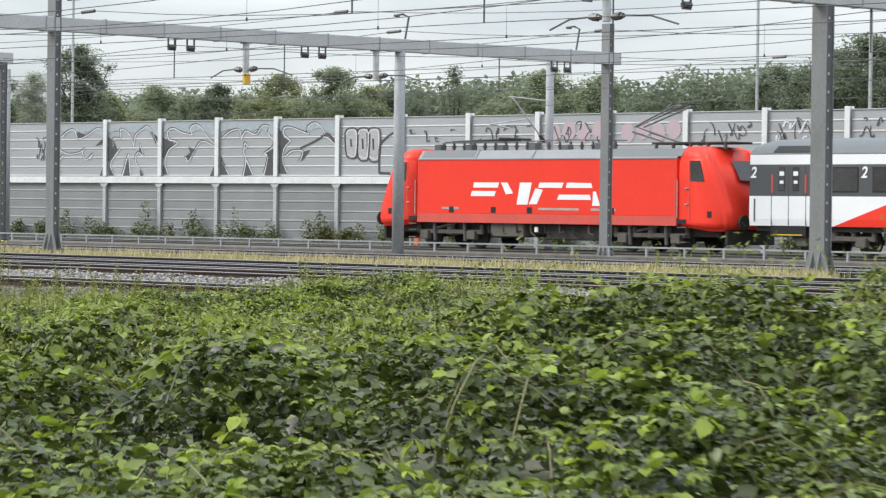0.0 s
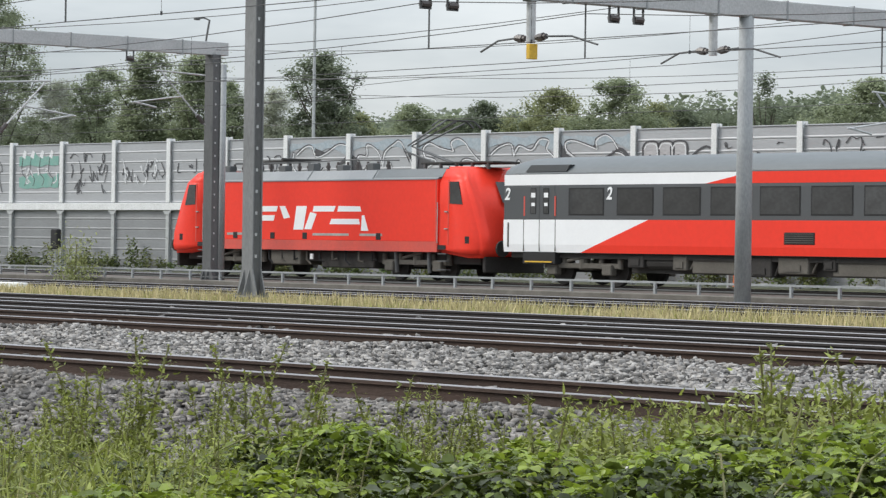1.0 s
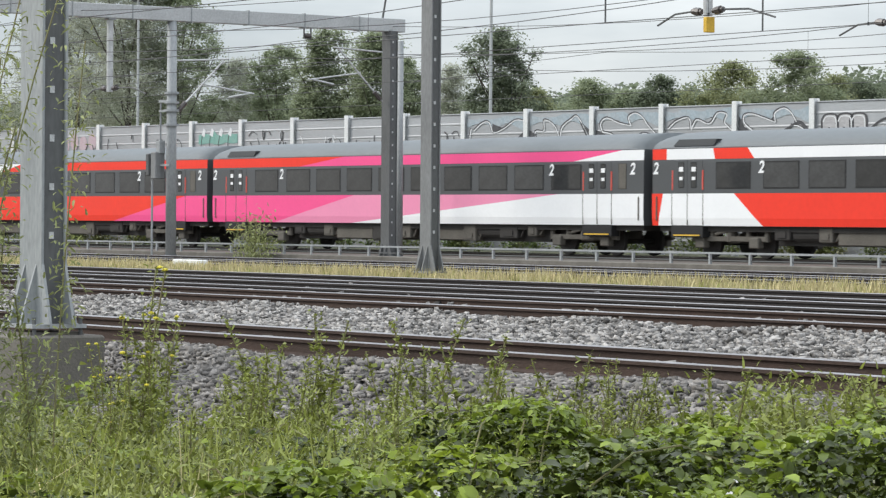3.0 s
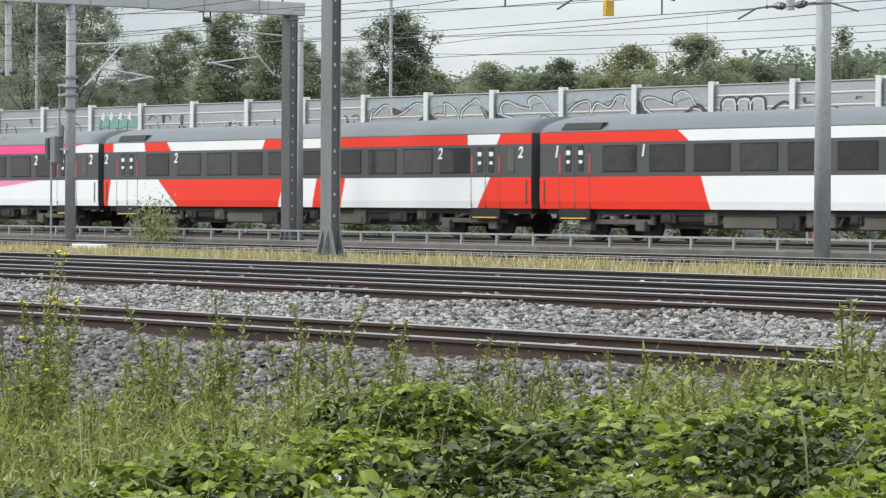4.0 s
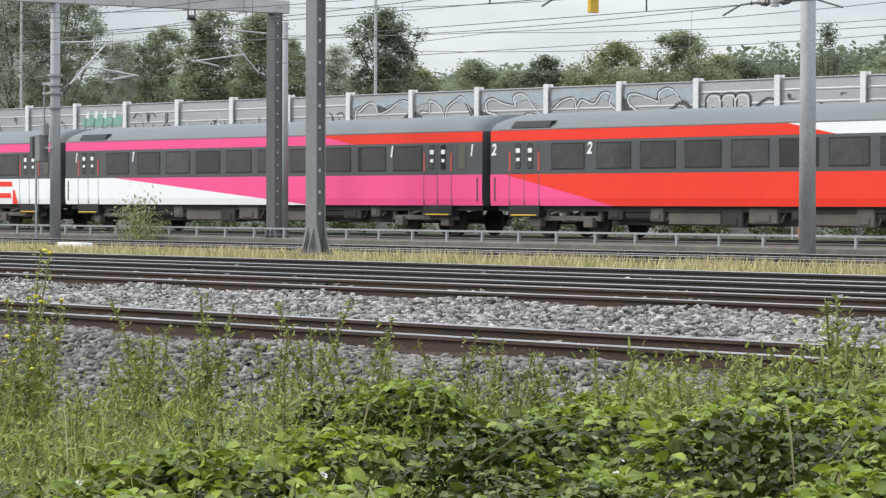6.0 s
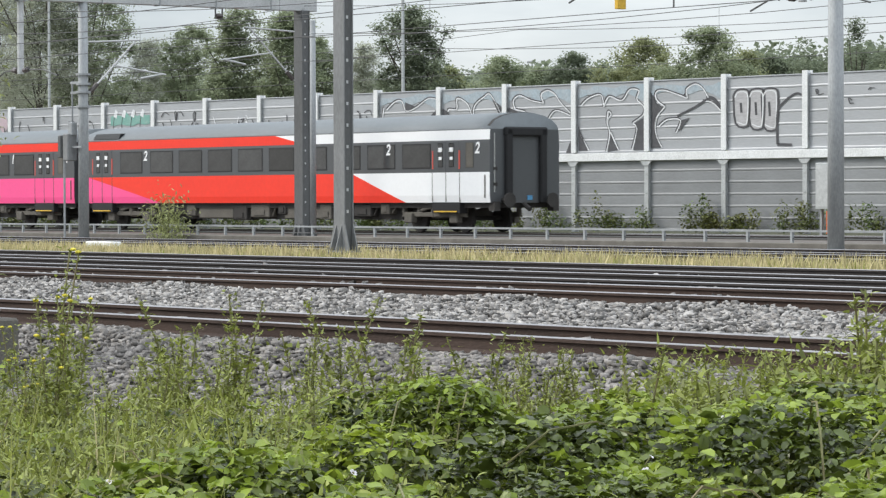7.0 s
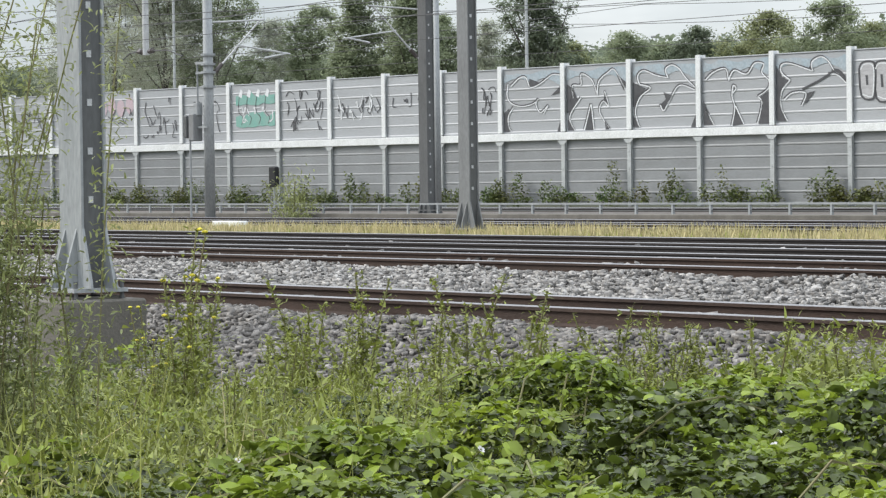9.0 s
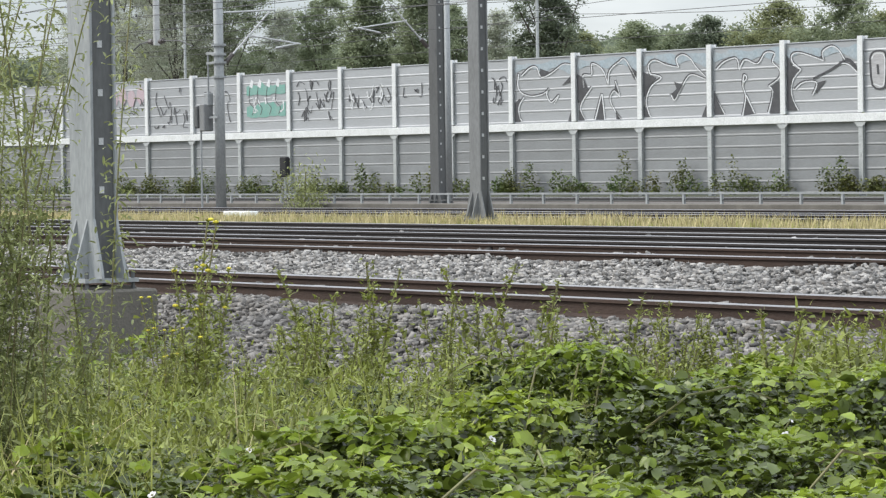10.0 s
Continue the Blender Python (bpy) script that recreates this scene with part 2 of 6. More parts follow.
def add_box(bm, x0, x1, y0, y1, z0, z1, bevel=0.0, slot=0):
    made = bmesh.ops.create_cube(bm, size=1.0, matrix=Matrix.Translation(((x0 + x1) / 2, (y0 + y1) / 2, (z0 + z1) / 2)) @ Matrix.Diagonal((abs(x1 - x0), abs(y1 - y0), abs(z1 - z0), 1)))
    faces = {f for v in made["verts"] for f in v.link_faces}
    for f in faces:
        f.material_index = slot
    if bevel:
        bmesh.ops.bevel(bm, geom=list({e for f in faces for e in f.edges}), offset=bevel, segments=1, affect="EDGES")
    return bm


def box(x0, x1, y0, y1, z0, z1, bevel=0.0):
    return add_box(bmesh.new(), x0, x1, y0, y1, z0, z1, bevel)


def add_rod(bm, a, b, r, r2=None, sides=8):
    a, b = Vector(a), Vector(b)
    d = b - a
    m = Matrix.Translation((a + b) / 2) @ d.to_track_quat("Z", "Y").to_matrix().to_4x4()
    bmesh.ops.create_cone(bm, cap_ends=True, segments=sides, radius1=r, radius2=r if r2 is None else r2, depth=d.length, matrix=m)
    return bm


def rod(a, b, r, r2=None, sides=8):
    return add_rod(bmesh.new(), a, b, r, r2, sides)


def add_path(bm, points, r, sides=5):
    """A bent rod through the points, as one skin."""
    pts = [Vector(p) for p in points]
    side = (pts[-1] - pts[0]).normalized().orthogonal().normalized()
    rings = []
    for i, p in enumerate(pts):
        d = (pts[min(i + 1, len(pts) - 1)] - pts[max(i - 1, 0)]).normalized()
        u = side - d * side.dot(d)
        u = u.normalized() if u.length > 1e-6 else d.orthogonal().normalized()
        v = d.cross(u)
        rings.append([bm.verts.new(p + (u * math.cos(6.2832 * k / sides) + v * math.sin(6.2832 * k / sides)) * r) for k in range(sides)])
    for a, b in zip(rings, rings[1:]):
        for k in range(sides):
            bm.faces.new((a[k], a[(k + 1) % sides], b[(k + 1) % sides], b[k]))
    bm.faces.new(rings[0][::-1])
    bm.faces.new(rings[-1])
    return bm


def add_poly(bm, points, y0, y1, slot=0):
    """A flat shape given as (x, z) points, with thickness from y0 (front) to y1."""
    front = [bm.verts.new((x, y0, z)) for x, z in points]
    rear = [bm.verts.new((x, y1, z)) for x, z in points]
    faces = [bm.faces.new(front), bm.faces.new(rear[::-1])]
    for i in range(len(points)):
        j = (i + 1) % len(points)
        faces.append(bm.faces.new((front[j], front[i], rear[i], rear[j])))
    for f in faces:
        f.material_index = slot
    return bm


def extrude_x(profile, x0, x1, closed=True, step=None):
    """A profile of (y, z) points drawn out along x."""
    bm = bmesh.new()
    n = max(1, int((x1 - x0) / step)) if step else 1
    rings = [[bm.verts.new((x0 + (x1 - x0) * k / n, y, z)) for y, z in profile] for k in range(n + 1)]
    m = len(profile)
    for a, b in zip(rings, rings[1:]):
        for i in range(m if closed else m - 1):
            bm.faces.new((a[i], b[i], b[(i + 1) % m], a[(i + 1) % m]))
    if closed:
        bm.faces.new(rings[0][::-1])
        bm.faces.new(rings[-1])
    bmesh.ops.recalc_face_normals(bm, faces=bm.faces)
    return bm


def mesh_from(name, verts, faces, mat, parent=None):
    """One mesh from arrays; faces is an array of triangles or quads."""
    me = bpy.data.meshes.new(name)
    verts, faces = np.asarray(verts, np.float32), np.asarray(faces, np.int32)
    me.vertices.add(len(verts))
    me.vertices.foreach_set("co", verts.ravel())
    k = faces.shape[1]
    me.loops.add(faces.size)
    me.loops.foreach_set("vertex_index", faces.ravel())
    me.polygons.add(len(faces))
    me.polygons.foreach_set("loop_start", np.arange(0, faces.size, k, dtype=np.int32))
    me.update(calc_edges=True)
    me.materials.append(mat)
    ob = new(name, me)
    ob.parent = parent
    return ob


# a leaf along +x from its stalk, folded a little along the midrib: seven points, six triangles
LEAF_V = np.array([(0, 0, 0), (0.26, 0.40, 0.07), (0.26, -0.40, 0.07), (0.48, 0, 0.0), (0.70, 0.33, 0.03), (0.70, -0.33, 0.03), (1.0, 0, -0.14)])
LEAF_F = np.array([(0, 3, 1), (0, 2, 3), (1, 3, 4), (2, 5, 3), (3, 6, 4), (3, 5, 6)])
BLADE_V = np.array([(0, 0.5, 0), (0, -0.5, 0), (0.5, 0.4, 0.06), (0.5, -0.4, 0.06), (1.0, 0.0, 0)])
BLADE_F = np.array([(0, 1, 3), (0, 3, 2), (2, 3, 4)])


CHIP_V = np.array([(0, 0, 0), (0.5, 0.5, 0.08), (1.0, 0, 0), (0.5, -0.5, 0.08)])
CHIP_F = np.array([(0, 2, 1), (0, 3, 2)])


def scatter(rng, name, places, ways, tilt, length, width, mat, parent=None, shape="leaf"):
    """Leaves at places: ways are headings (radians), tilt the rise over the horizon, length and width arrays."""
    V, Fc = {"leaf": (LEAF_V, LEAF_F), "blade": (BLADE_V, BLADE_F), "chip": (CHIP_V, CHIP_F)}[shape]
    n = len(places)
    c, s = np.cos(ways), np.sin(ways)
    ct, st = np.cos(tilt), np.sin(tilt)
    roll = rng.normal(0, 0.45, n)
    ax = np.stack([c * ct, s * ct, st], 1)
    side = np.stack([-s, c, np.zeros(n)], 1)
    up = np.cross(ax, side)
    side, up = side * np.cos(roll)[:, None] + up * np.sin(roll)[:, None], up * np.cos(roll)[:, None] - side * np.sin(roll)[:, None]
    P = np.asarray(places)[:, None, :] + V[None, :, 0, None] * (ax * length[:, None])[:, None, :] + V[None, :, 1, None] * (side * width[:, None])[:, None, :] \
        + V[None, :, 2, None] * (up * length[:, None])[:, None, :]
    faces = Fc[None] + (np.arange(n) * len(V))[:, None, None]
    return mesh_from(name, P.reshape(-1, 3), faces.reshape(-1, 3), mat, parent)

# ---- ground, ballast and tracks ----
X0, X1 = -420.0, 120.0


def ground():
    ob = part("ground", extrude_x([(-900, -0.75), (-30, -0.7), (8, -0.66), (12.9, -0.62), (14, -0.5), (32.6, -0.45), (33.4, -0.14), (36.6, -0.14), (37.4, -0.25), (60, -0.25), (84, -0.2), (140, -0.4), (3500, -0.4)], -2500, 2500, False), M_EARTH)
    tagged(ob, "earth ground with patchy green cover beside the railway", "ground", kind="structure")
    bed = part("ballast_bed", extrude_x([(13.0, -0.62), (13.6, -0.40), (14.25, -0.17), (17.0, -0.16), (18.6, -0.22), (21.6, -0.20), (22.2, -0.13), (32.4, -0.13), (33.2, -0.3)], X0, X1, False), M_BED)
    tagged(bed, "grey crushed-stone ballast bed under the main tracks", "ballast", kind="structure")
    far = part("far_ballast_bed", extrude_x([(36.6, -0.24), (37.4, -0.13), (46.5, -0.13), (48.5, -0.16), (59.5, -0.18), (60.4, -0.12), (64.6, -0.12), (65.6, -0.24)], X0, X1, False), M_BED_FAR)
    tagged(far, "brownish rust-stained ballast under the far tracks", "ballast", kind="structure")


RAIL_PROFILE = [(-0.075, -0.159), (0.075, -0.159), (0.075, -0.147), (0.012, -0.125), (0.010, -0.045), (0.036, -0.035), (0.036, -0.008), (0.028, 0), (-0.028, 0), (-0.036, -0.008), (-0.036, -0.035), (-0.010, -0.045), (-0.012, -0.125), (-0.075, -0.147)]


def railway_track(y, lift, label, web, near):
    t = thing("railway_track", label, "railway track", kind="structure", m=pose(0, y, 0))
    for k in (0, 1):
        bm = extrude_x(RAIL_PROFILE, X0, X1, True, 60)
        for f in bm.faces:
            f.material_index = 1 if f.calc_center_median().z > -0.02 else 0
        r = part("rail", bm, [web, M_RAILTOP], t, "rusty-sided steel rail with a bright worn head")
        r.location = (0, 1.435 * k, lift * k)
    bm = bmesh.new()
    n0, n1 = (-70, 0) if near else (-110, -20)
    for k in range(int(n0 / 0.6), int(n1 / 0.6)):
        add_box(bm, k * 0.6 - 0.13, k * 0.6 + 0.13, -0.55, 1.98, -0.3, -0.162)
    s = part("sleepers", bm, M_SLEEPER, t, "concrete sleepers sunk in the ballast")
    tagged(s, kind="stuff")


# a broken stone: eight corners, twelve triangles
STONE_V = np.array([(-1, -1, -1), (1, -1, -1), (1, 1, -1), (-1, 1, -1), (-1, -1, 1), (1, -1, 1), (1, 1, 1), (-1, 1, 1)]) * 0.72
STONE_F = np.array([(0, 2, 1), (0, 3, 2), (4, 5, 6), (4, 6, 7), (0, 1, 5), (0, 5, 4), (1, 2, 6), (1, 6, 5), (2, 3, 7), (2, 7, 6), (3, 0, 4), (3, 4, 7)])


def stones(name, label, seed, count, y0, y1, height, size, mat, skip=()):
    """Loose stones over a strip of the plan that widens with its distance."""
    rng = np.random.default_rng(seed)
    y = rng.uniform(y0, y1, count)
    x = -y * rng.uniform(0.62, 2.12, count)
    keep = np.ones(count, bool)
    for a in skip:
        keep &= abs(y - a) > 0.085
    x, y = x[keep], y[keep]
    n = len(x)
    z = np.interp(y, *height) + rng.uniform(-0.4, 0.75, n) * size + 0.03 * np.sin(x * 1.7) * np.sin(y * 2.3)
    r = size * rng.uniform(0.5, 1.0, n)
    V = STONE_V[None] * (1 + rng.uniform(-0.65, 0.55, (n, 8, 3)))
    V = V * np.stack([rng.uniform(0.8, 1.6, n), rng.uniform(0.6, 1.1, n), rng.uniform(0.35, 0.75, n)], 1)[:, None, :]
    a, b = rng.uniform(0, 6.28, n), rng.normal(0, 1.0, n)
    V = np.stack([V[..., 0], V[..., 1] * np.cos(b)[:, None] - V[..., 2] * np.sin(b)[:, None], V[..., 1] * np.sin(b)[:, None] + V[..., 2] * np.cos(b)[:, None]], -1)
    V = np.stack([V[..., 0] * np.cos(a)[:, None] - V[..., 1] * np.sin(a)[:, None], V[..., 0] * np.sin(a)[:, None] + V[..., 1] * np.cos(a)[:, None], V[..., 2]], -1)
    P = V * r[:, None, None] + np.stack([x, y, z], 1)[:, None, :]
    ob = mesh_from(name, P.reshape(-1, 3), (STONE_F[None] + (np.arange(n) * 8)[:, None, None]).reshape(-1, 3), mat)
    tagged(ob, label, "ballast stones", kind="stuff")


def tracks():
    railway_track(14.83, 0.0, "nearest railway track with rust-brown rails on ballast", M_RUST, True)
    railway_track(22.57, 0.03, "railway track with brown steel rails in grey ballast", M_RUST, True)
    railway_track(26.2, 0.03, "railway track with dark rails in grey ballast", M_DARKRAIL, True)
    railway_track(30.0, 0.04, "railway track beside the dry grass strip", M_DARKRAIL, True)
    railway_track(38.6, 0.03, "railway track beyond the dry grass strip", M_DARKRAIL, False)
    railway_track(42.8, 0.03, "railway track with dull brown rails", M_DARKRAIL, False)
    railway_track(61.73, 0.0, "railway track under the passing train", M_DARKRAIL, False)
    H1 = ([12.4, 13.0, 13.6, 14.25, 17.0, 18.6, 21.6, 22.2], [-0.68, -0.6, -0.40, -0.17, -0.15, -0.17, -0.16, -0.12])
    stones("ballast_stones", "pale grey crushed stones between the near tracks", 1, 52000, 16.35, 22.45, H1, 0.041, M_STONE)
    stones("soiled_ballast_stones", "darker soiled stones on the ballast shoulder", 2, 30000, 12.5, 14.75, H1, 0.041, M_STONE_DIRTY)
    stones("track_bed_stones", "soiled stones between the rails", 3, 8000, 14.9, 16.2, H1, 0.048, M_STONE_DIRTY)
    stones("far_ballast_stones", "grey stones between the middle tracks", 4, 14000, 22.7, 32.6, ([22, 33], [-0.12, -0.14]), 0.06, M_STONE, (24.0, 26.2, 27.63, 30.0, 31.44))


def low_guard():
    g = thing("low_guard_rail", "low galvanised guard rail with short posts along the far track", "guard rail", kind="structure", m=pose(0, 51.0, 0))
    part("plinth", box(-190, 10, -0.35, 0.35, -0.2, 0.02, 0.02), M_CONCRETE, g, "dark soiled concrete cable duct")
    part("top_rail", box(-190, 10, -0.03, 0.03, 0.27, 0.32), M_GALV, g)
    part("lower_rail", box(-190, 10, -0.015, 0.015, 0.10, 0.13), M_GALV_DARK, g)
    first = part("post", box(-0.035, 0.035, -0.04, 0.025, 0.0, 0.272), M_GALV, g)
    first.location = (-188, 0, 0)
    for k in range(1, 125):
        share("post", first, g, pose(-188 + 1.55 * k, 0, 0))


# ---- the noise barrier ----
PANEL_W, BAR_A = 4.1653, math.atan(0.0511)


def barrier_frame(n):
    """The foot of barrier post n."""
    return Matrix.Translation((-149.94 + PANEL_W * n, 76.93 + 0.0511 * PANEL_W * (n - 9), 0)) @ Matrix.Rotation(BAR_A, 4, "Z")


def ribbed(z0, z1, w, ribs):
    """A panel of aluminium cassettes with shallow ribs, facing -y."""
    prof = []
    for k in range(ribs):
        a, b = z0 + (z1 - z0) * k / ribs, z0 + (z1 - z0) * (k + 1) / ribs
        h = b - a
        prof += [(-0.02, a + 0.004), (-0.044, a + 0.07 * h), (-0.044, a + 0.16 * h), (-0.030, a + 0.24 * h), (-0.030, b - 0.02 * h)]
    prof += [(0.06, z1), (0.06, z0)]
    return extrude_x(prof, 0.10, w - 0.10)


def noise_barrier():
    wall = thing("noise_barrier", "long grey aluminium noise barrier with white posts and graffiti", "noise barrier", kind="structure")
    up = low = post = lpost = cap = brk = None
    for n in range(-9, 33):
        m = barrier_frame(n)
        if up is None:
            up = part("panel", ribbed(2.86, 5.56, PANEL_W / math.cos(BAR_A), 6), M_PANEL, wall)
            low = part("lower_panel", ribbed(-0.15, 2.56, PANEL_W / math.cos(BAR_A), 6), M_PANEL_LOW, wall)
            cap = part("cap", box(0.1, PANEL_W - 0.1, -0.07, 0.07, 5.56, 5.61, 0.01), M_PANEL, wall)
            bm = box(-0.13, 0.13, -0.16, -0.12, 2.9, 5.72)
            add_box(bm, -0.02, 0.02, -0.12, 0.12, 2.9, 5.72)
            add_box(bm, -0.13, 0.13, 0.10, 0.14, 2.9, 5.72)
            post = part("post", bm, M_POST, wall)
            bm = box(-0.11, 0.11, -0.16, -0.12, -0.2, 2.52)
            add_box(bm, -0.02, 0.02, -0.12, 0.12, -0.2, 2.52)
            for z in (0.5, 1.3, 2.0):
                add_box(bm, -0.03, 0.03, -0.18, -0.16, z, z + 0.06)
            lpost = part("lower_post", bm, M_POST_LOW, wall)
            brk = part("bracket", add_poly(bmesh.new(), [(-0.32, 2.53), (0.32, 2.53), (0.13, 2.36), (-0.13, 2.36)], -0.19, -0.165), M_POST_LOW, wall)
            for o in (up, low, cap, post, lpost, brk):
                o.matrix_basis = m
        else:
            for o, nm in ((up, "panel"), (low, "lower_panel"), (cap, "cap"), (post, "post"), (lpost, "lower_post"), (brk, "bracket")):
                share(nm, o, wall, m)
    b = part("waist_beam", box(0, PANEL_W * 42 / math.cos(BAR_A), -0.22, 0.02, 2.55, 2.86, 0.012), M_POST, wall, "continuous white beam")
    b.matrix_basis = barrier_frame(-9)


def stroke(points, w0, w1=None):
    """A painted stroke along (x, z) points as a band of changing width."""
    bm = bmesh.new()
    n = len(points)
    L, R_ = [], []
    for i, (x, z) in enumerate(points):
        a, b = points[max(0, i - 1)], points[min(n - 1, i + 1)]
        dx, dz = b[0] - a[0], b[1] - a[1]
        d = math.hypot(dx, dz) or 1
        w = (w0 + ((w0 if w1 is None else w1) - w0) * i / max(1, n - 1)) / 2
        L.append(bm.verts.new((x - dz / d * w, 0, z + dx / d * w)))
        R_.append(bm.verts.new((x + dz / d * w, 0, z - dx / d * w)))
    for i in range(n - 1):
        bm.faces.new((L[i], L[i + 1], R_[i + 1], R_[i]))
    return bm


def smooth_line(points, k=6):
    """A curve through the points."""
    out = []
    for i in range(len(points) - 1):
        p0, p1, p2, p3 = points[max(0, i - 1)], points[i], points[i + 1], points[min(len(points) - 1, i + 2)]
        for j in range(k):
            t = j / k
            out.append(tuple(0.5 * (2 * b + (c - a) * t + (2 * a - 5 * b + 4 * c - d) * t * t + (3 * b - a - 3 * c + d) * t ** 3) for a, b, c, d in zip(p0, p1, p2, p3)))
    return out + [points[-1]]


def blob(points, k=5):
    bm = bmesh.new()
    loop = smooth_line(points + points[:1], k)[:-1]
    bm.faces.new([bm.verts.new((x, 0, z)) for x, z in loop])
    return bm


def add_flat(points):
    bm = bmesh.new()
    bm.faces.new([bm.verts.new((x, 0, z)) for x, z in points])
    return bm


def paint(parent, n, name, bm, colour, layer):
    """Paint on barrier panel n; shapes are in shares of the panel's width and height."""
    for v in bm.verts:
        v.co = (0.16 + v.co.x * (PANEL_W - 0.32), -0.046 - 0.004 * layer, 2.9 + v.co.z * 2.62)
    bmesh.ops.recalc_face_normals(bm, faces=bm.faces)
    o = part(name, bm, M_SPRAY[colour], parent)
    o.matrix_basis = barrier_frame(n)


def graffiti():
    g = thing("graffiti_piece", "large silver graffiti letters outlined black and white on the barrier", "graffiti")
    P = lambda n, nm, bm, c, l: paint(g, n, nm, bm, c, l)
    rng = random.Random(4)
    # hazy blue behind the tops of the silver letters
    for n in range(10, 15):
        pts = [(0.0, 0.80)] + [(0.02 + 0.96 * k / 9, 0.955 + rng.uniform(-0.03, 0.03)) for k in range(10)] + [(0.99, 0.74), (0.86, 0.80), (0.7, 0.86), (0.5, 0.80), (0.25, 0.88)]
        P(n, "blue_haze", blob(pts, 3), "blue", 0)
    def line(n, *pts):
        """A letter's edge: a soft black line with a white one along it."""
        c = smooth_line(list(pts), 5)
        P(n, "letter_outline", stroke([(x - 0.008, z + 0.014) for x, z in c], 0.034, 0.026), "black", 2)
        P(n, "letter_inner_line", stroke(c, 0.020, 0.015), "white", 3)

    def dark(n, *pts):
        bm = bmesh.new()
        bm.faces.new([bm.verts.new((x, 0, z)) for x, z in pts])
        P(n, "dark_wedge", bm, "black", 2 + len(pts) % 2)

    line(10, (0.08, 0.79), (0.06, 0.60), (0.13, 0.48), (0.30, 0.42), (0.5, 0.45), (0.61, 0.53))
    line(10, (0.13, 0.75), (0.27, 0.87), (0.39, 0.88), (0.47, 0.72), (0.64, 0.77), (0.84, 0.9), (0.98, 0.89))
    line(10, (0.6, 0.53), (0.56, 0.44), (0.64, 0.31), (0.77, 0.42), (0.69, 0.29))
    line(10, (0.17, 0.41), (0.08, 0.27), (0.08, 0.11), (0.13, 0.03))
    dark(10, (0.99, 0.73), (0.82, 0.57), (0.97, 0.62))
    dark(10, (0.99, 0.22), (0.92, 0.0), (0.99, 0.0))
    dark(10, (0.45, 0.86), (0.45, 0.71), (0.62, 0.79))
    dark(10, (0.0, 0.32), (0.1, 0.40), (0.05, 0.24), (0.1, 0.02), (0.0, 0.02))
    line(11, (0.11, 0.52), (0.10, 0.71), (0.24, 0.72), (0.25, 0.89), (0.42, 0.79), (0.51, 0.55))
    line(11, (0.51, 0.55), (0.54, 0.76), (0.69, 0.89), (0.80, 0.92), (0.98, 0.59))
    line(11, (0.24, 0.52), (0.05, 0.23), (0.13, 0.01))
    line(11, (0.29, 0.01), (0.40, 0.41))
    line(11, (0.41, 0.41), (0.45, 0.01))
    line(11, (0.63, 0.6), (0.70, 0.36), (0.61, 0.45), (0.54, 0.33), (0.59, 0.19), (0.71, 0.01))
    dark(11, (0.82, 0.86), (0.98, 0.73), (0.94, 0.60))
    dark(11, (0.0, 0.74), (0.1, 0.68), (0.18, 0.5), (0.05, 0.3), (0.0, 0.28))
    dark(11, (0.02, 0.2), (0.13, 0.01), (0.02, 0.01))
    dark(11, (0.30, 0.01), (0.40, 0.38), (0.44, 0.01))
    dark(11, (0.63, 0.58), (0.70, 0.38), (0.61, 0.46))
    dark(11, (0.64, 0.01), (0.63, 0.14), (0.71, 0.01))
    line(12, (0.11, 0.68), (0.08, 0.81), (0.18, 0.89), (0.36, 0.81), (0.56, 0.76))
    line(12, (0.56, 0.76), (0.52, 0.89), (0.62, 0.95), (0.73, 0.89), (0.82, 0.76), (0.97, 0.6))
    line(12, (0.11, 0.68), (0.28, 0.62), (0.12, 0.49), (0.04, 0.28), (0.08, 0.09), (0.11, 0.03))
    line(12, (0.43, 0.36), (0.49, 0.27), (0.60, 0.46), (0.74, 0.64), (0.97, 0.56))
    dark(12, (0.48, 0.55), (0.62, 0.49), (0.50, 0.28), (0.43, 0.36), (0.52, 0.44))
    dark(12, (0.0, 0.72), (0.2, 0.62), (0.03, 0.36), (0.0, 0.33))
    dark(12, (0.0, 0.22), (0.1, 0.03), (0.0, 0.03))
    dark(12, (0.99, 0.22), (0.9, 0.0), (0.99, 0.0))
    line(13, (0.05, 0.7), (0.17, 0.81), (0.35, 0.85), (0.39, 0.67))
    line(13, (0.39, 0.67), (0.47, 0.82), (0.62, 0.76), (0.69, 0.78), (0.78, 0.91), (0.91, 0.89), (0.88, 0.77), (0.98, 0.65), (0.97, 0.53), (0.82, 0.42))
    line(13, (0.82, 0.42), (0.88, 0.32), (0.81, 0.03))
    line(13, (0.44, 0.46), (0.46, 0.6), (0.5, 0.55), (0.44, 0.45), (0.48, 0.27), (0.43, 0.0))
    line(13, (0.04, 0.27), (0.17, 0.03))
    line(13, (0.49, 0.3), (0.61, 0.03))
    dark(13, (0.86, 0.42), (0.99, 0.50), (0.99, 0.02), (0.83, 0.02), (0.88, 0.32))
    dark(13, (0.48, 0.32), (0.54, 0.2), (0.61, 0.03), (0.45, 0.0))
    dark(13, (0.01, 0.4), (0.15, 0.03), (0.01, 0.03))
    line(14, (0.2, 0.64), (0.08, 0.75), (0.08, 0.86), (0.19, 0.88), (0.38, 0.81), (0.52, 0.75))
    line(14, (0.52, 0.75), (0.51, 0.88), (0.63, 0.95), (0.73, 0.89), (0.81, 0.75))
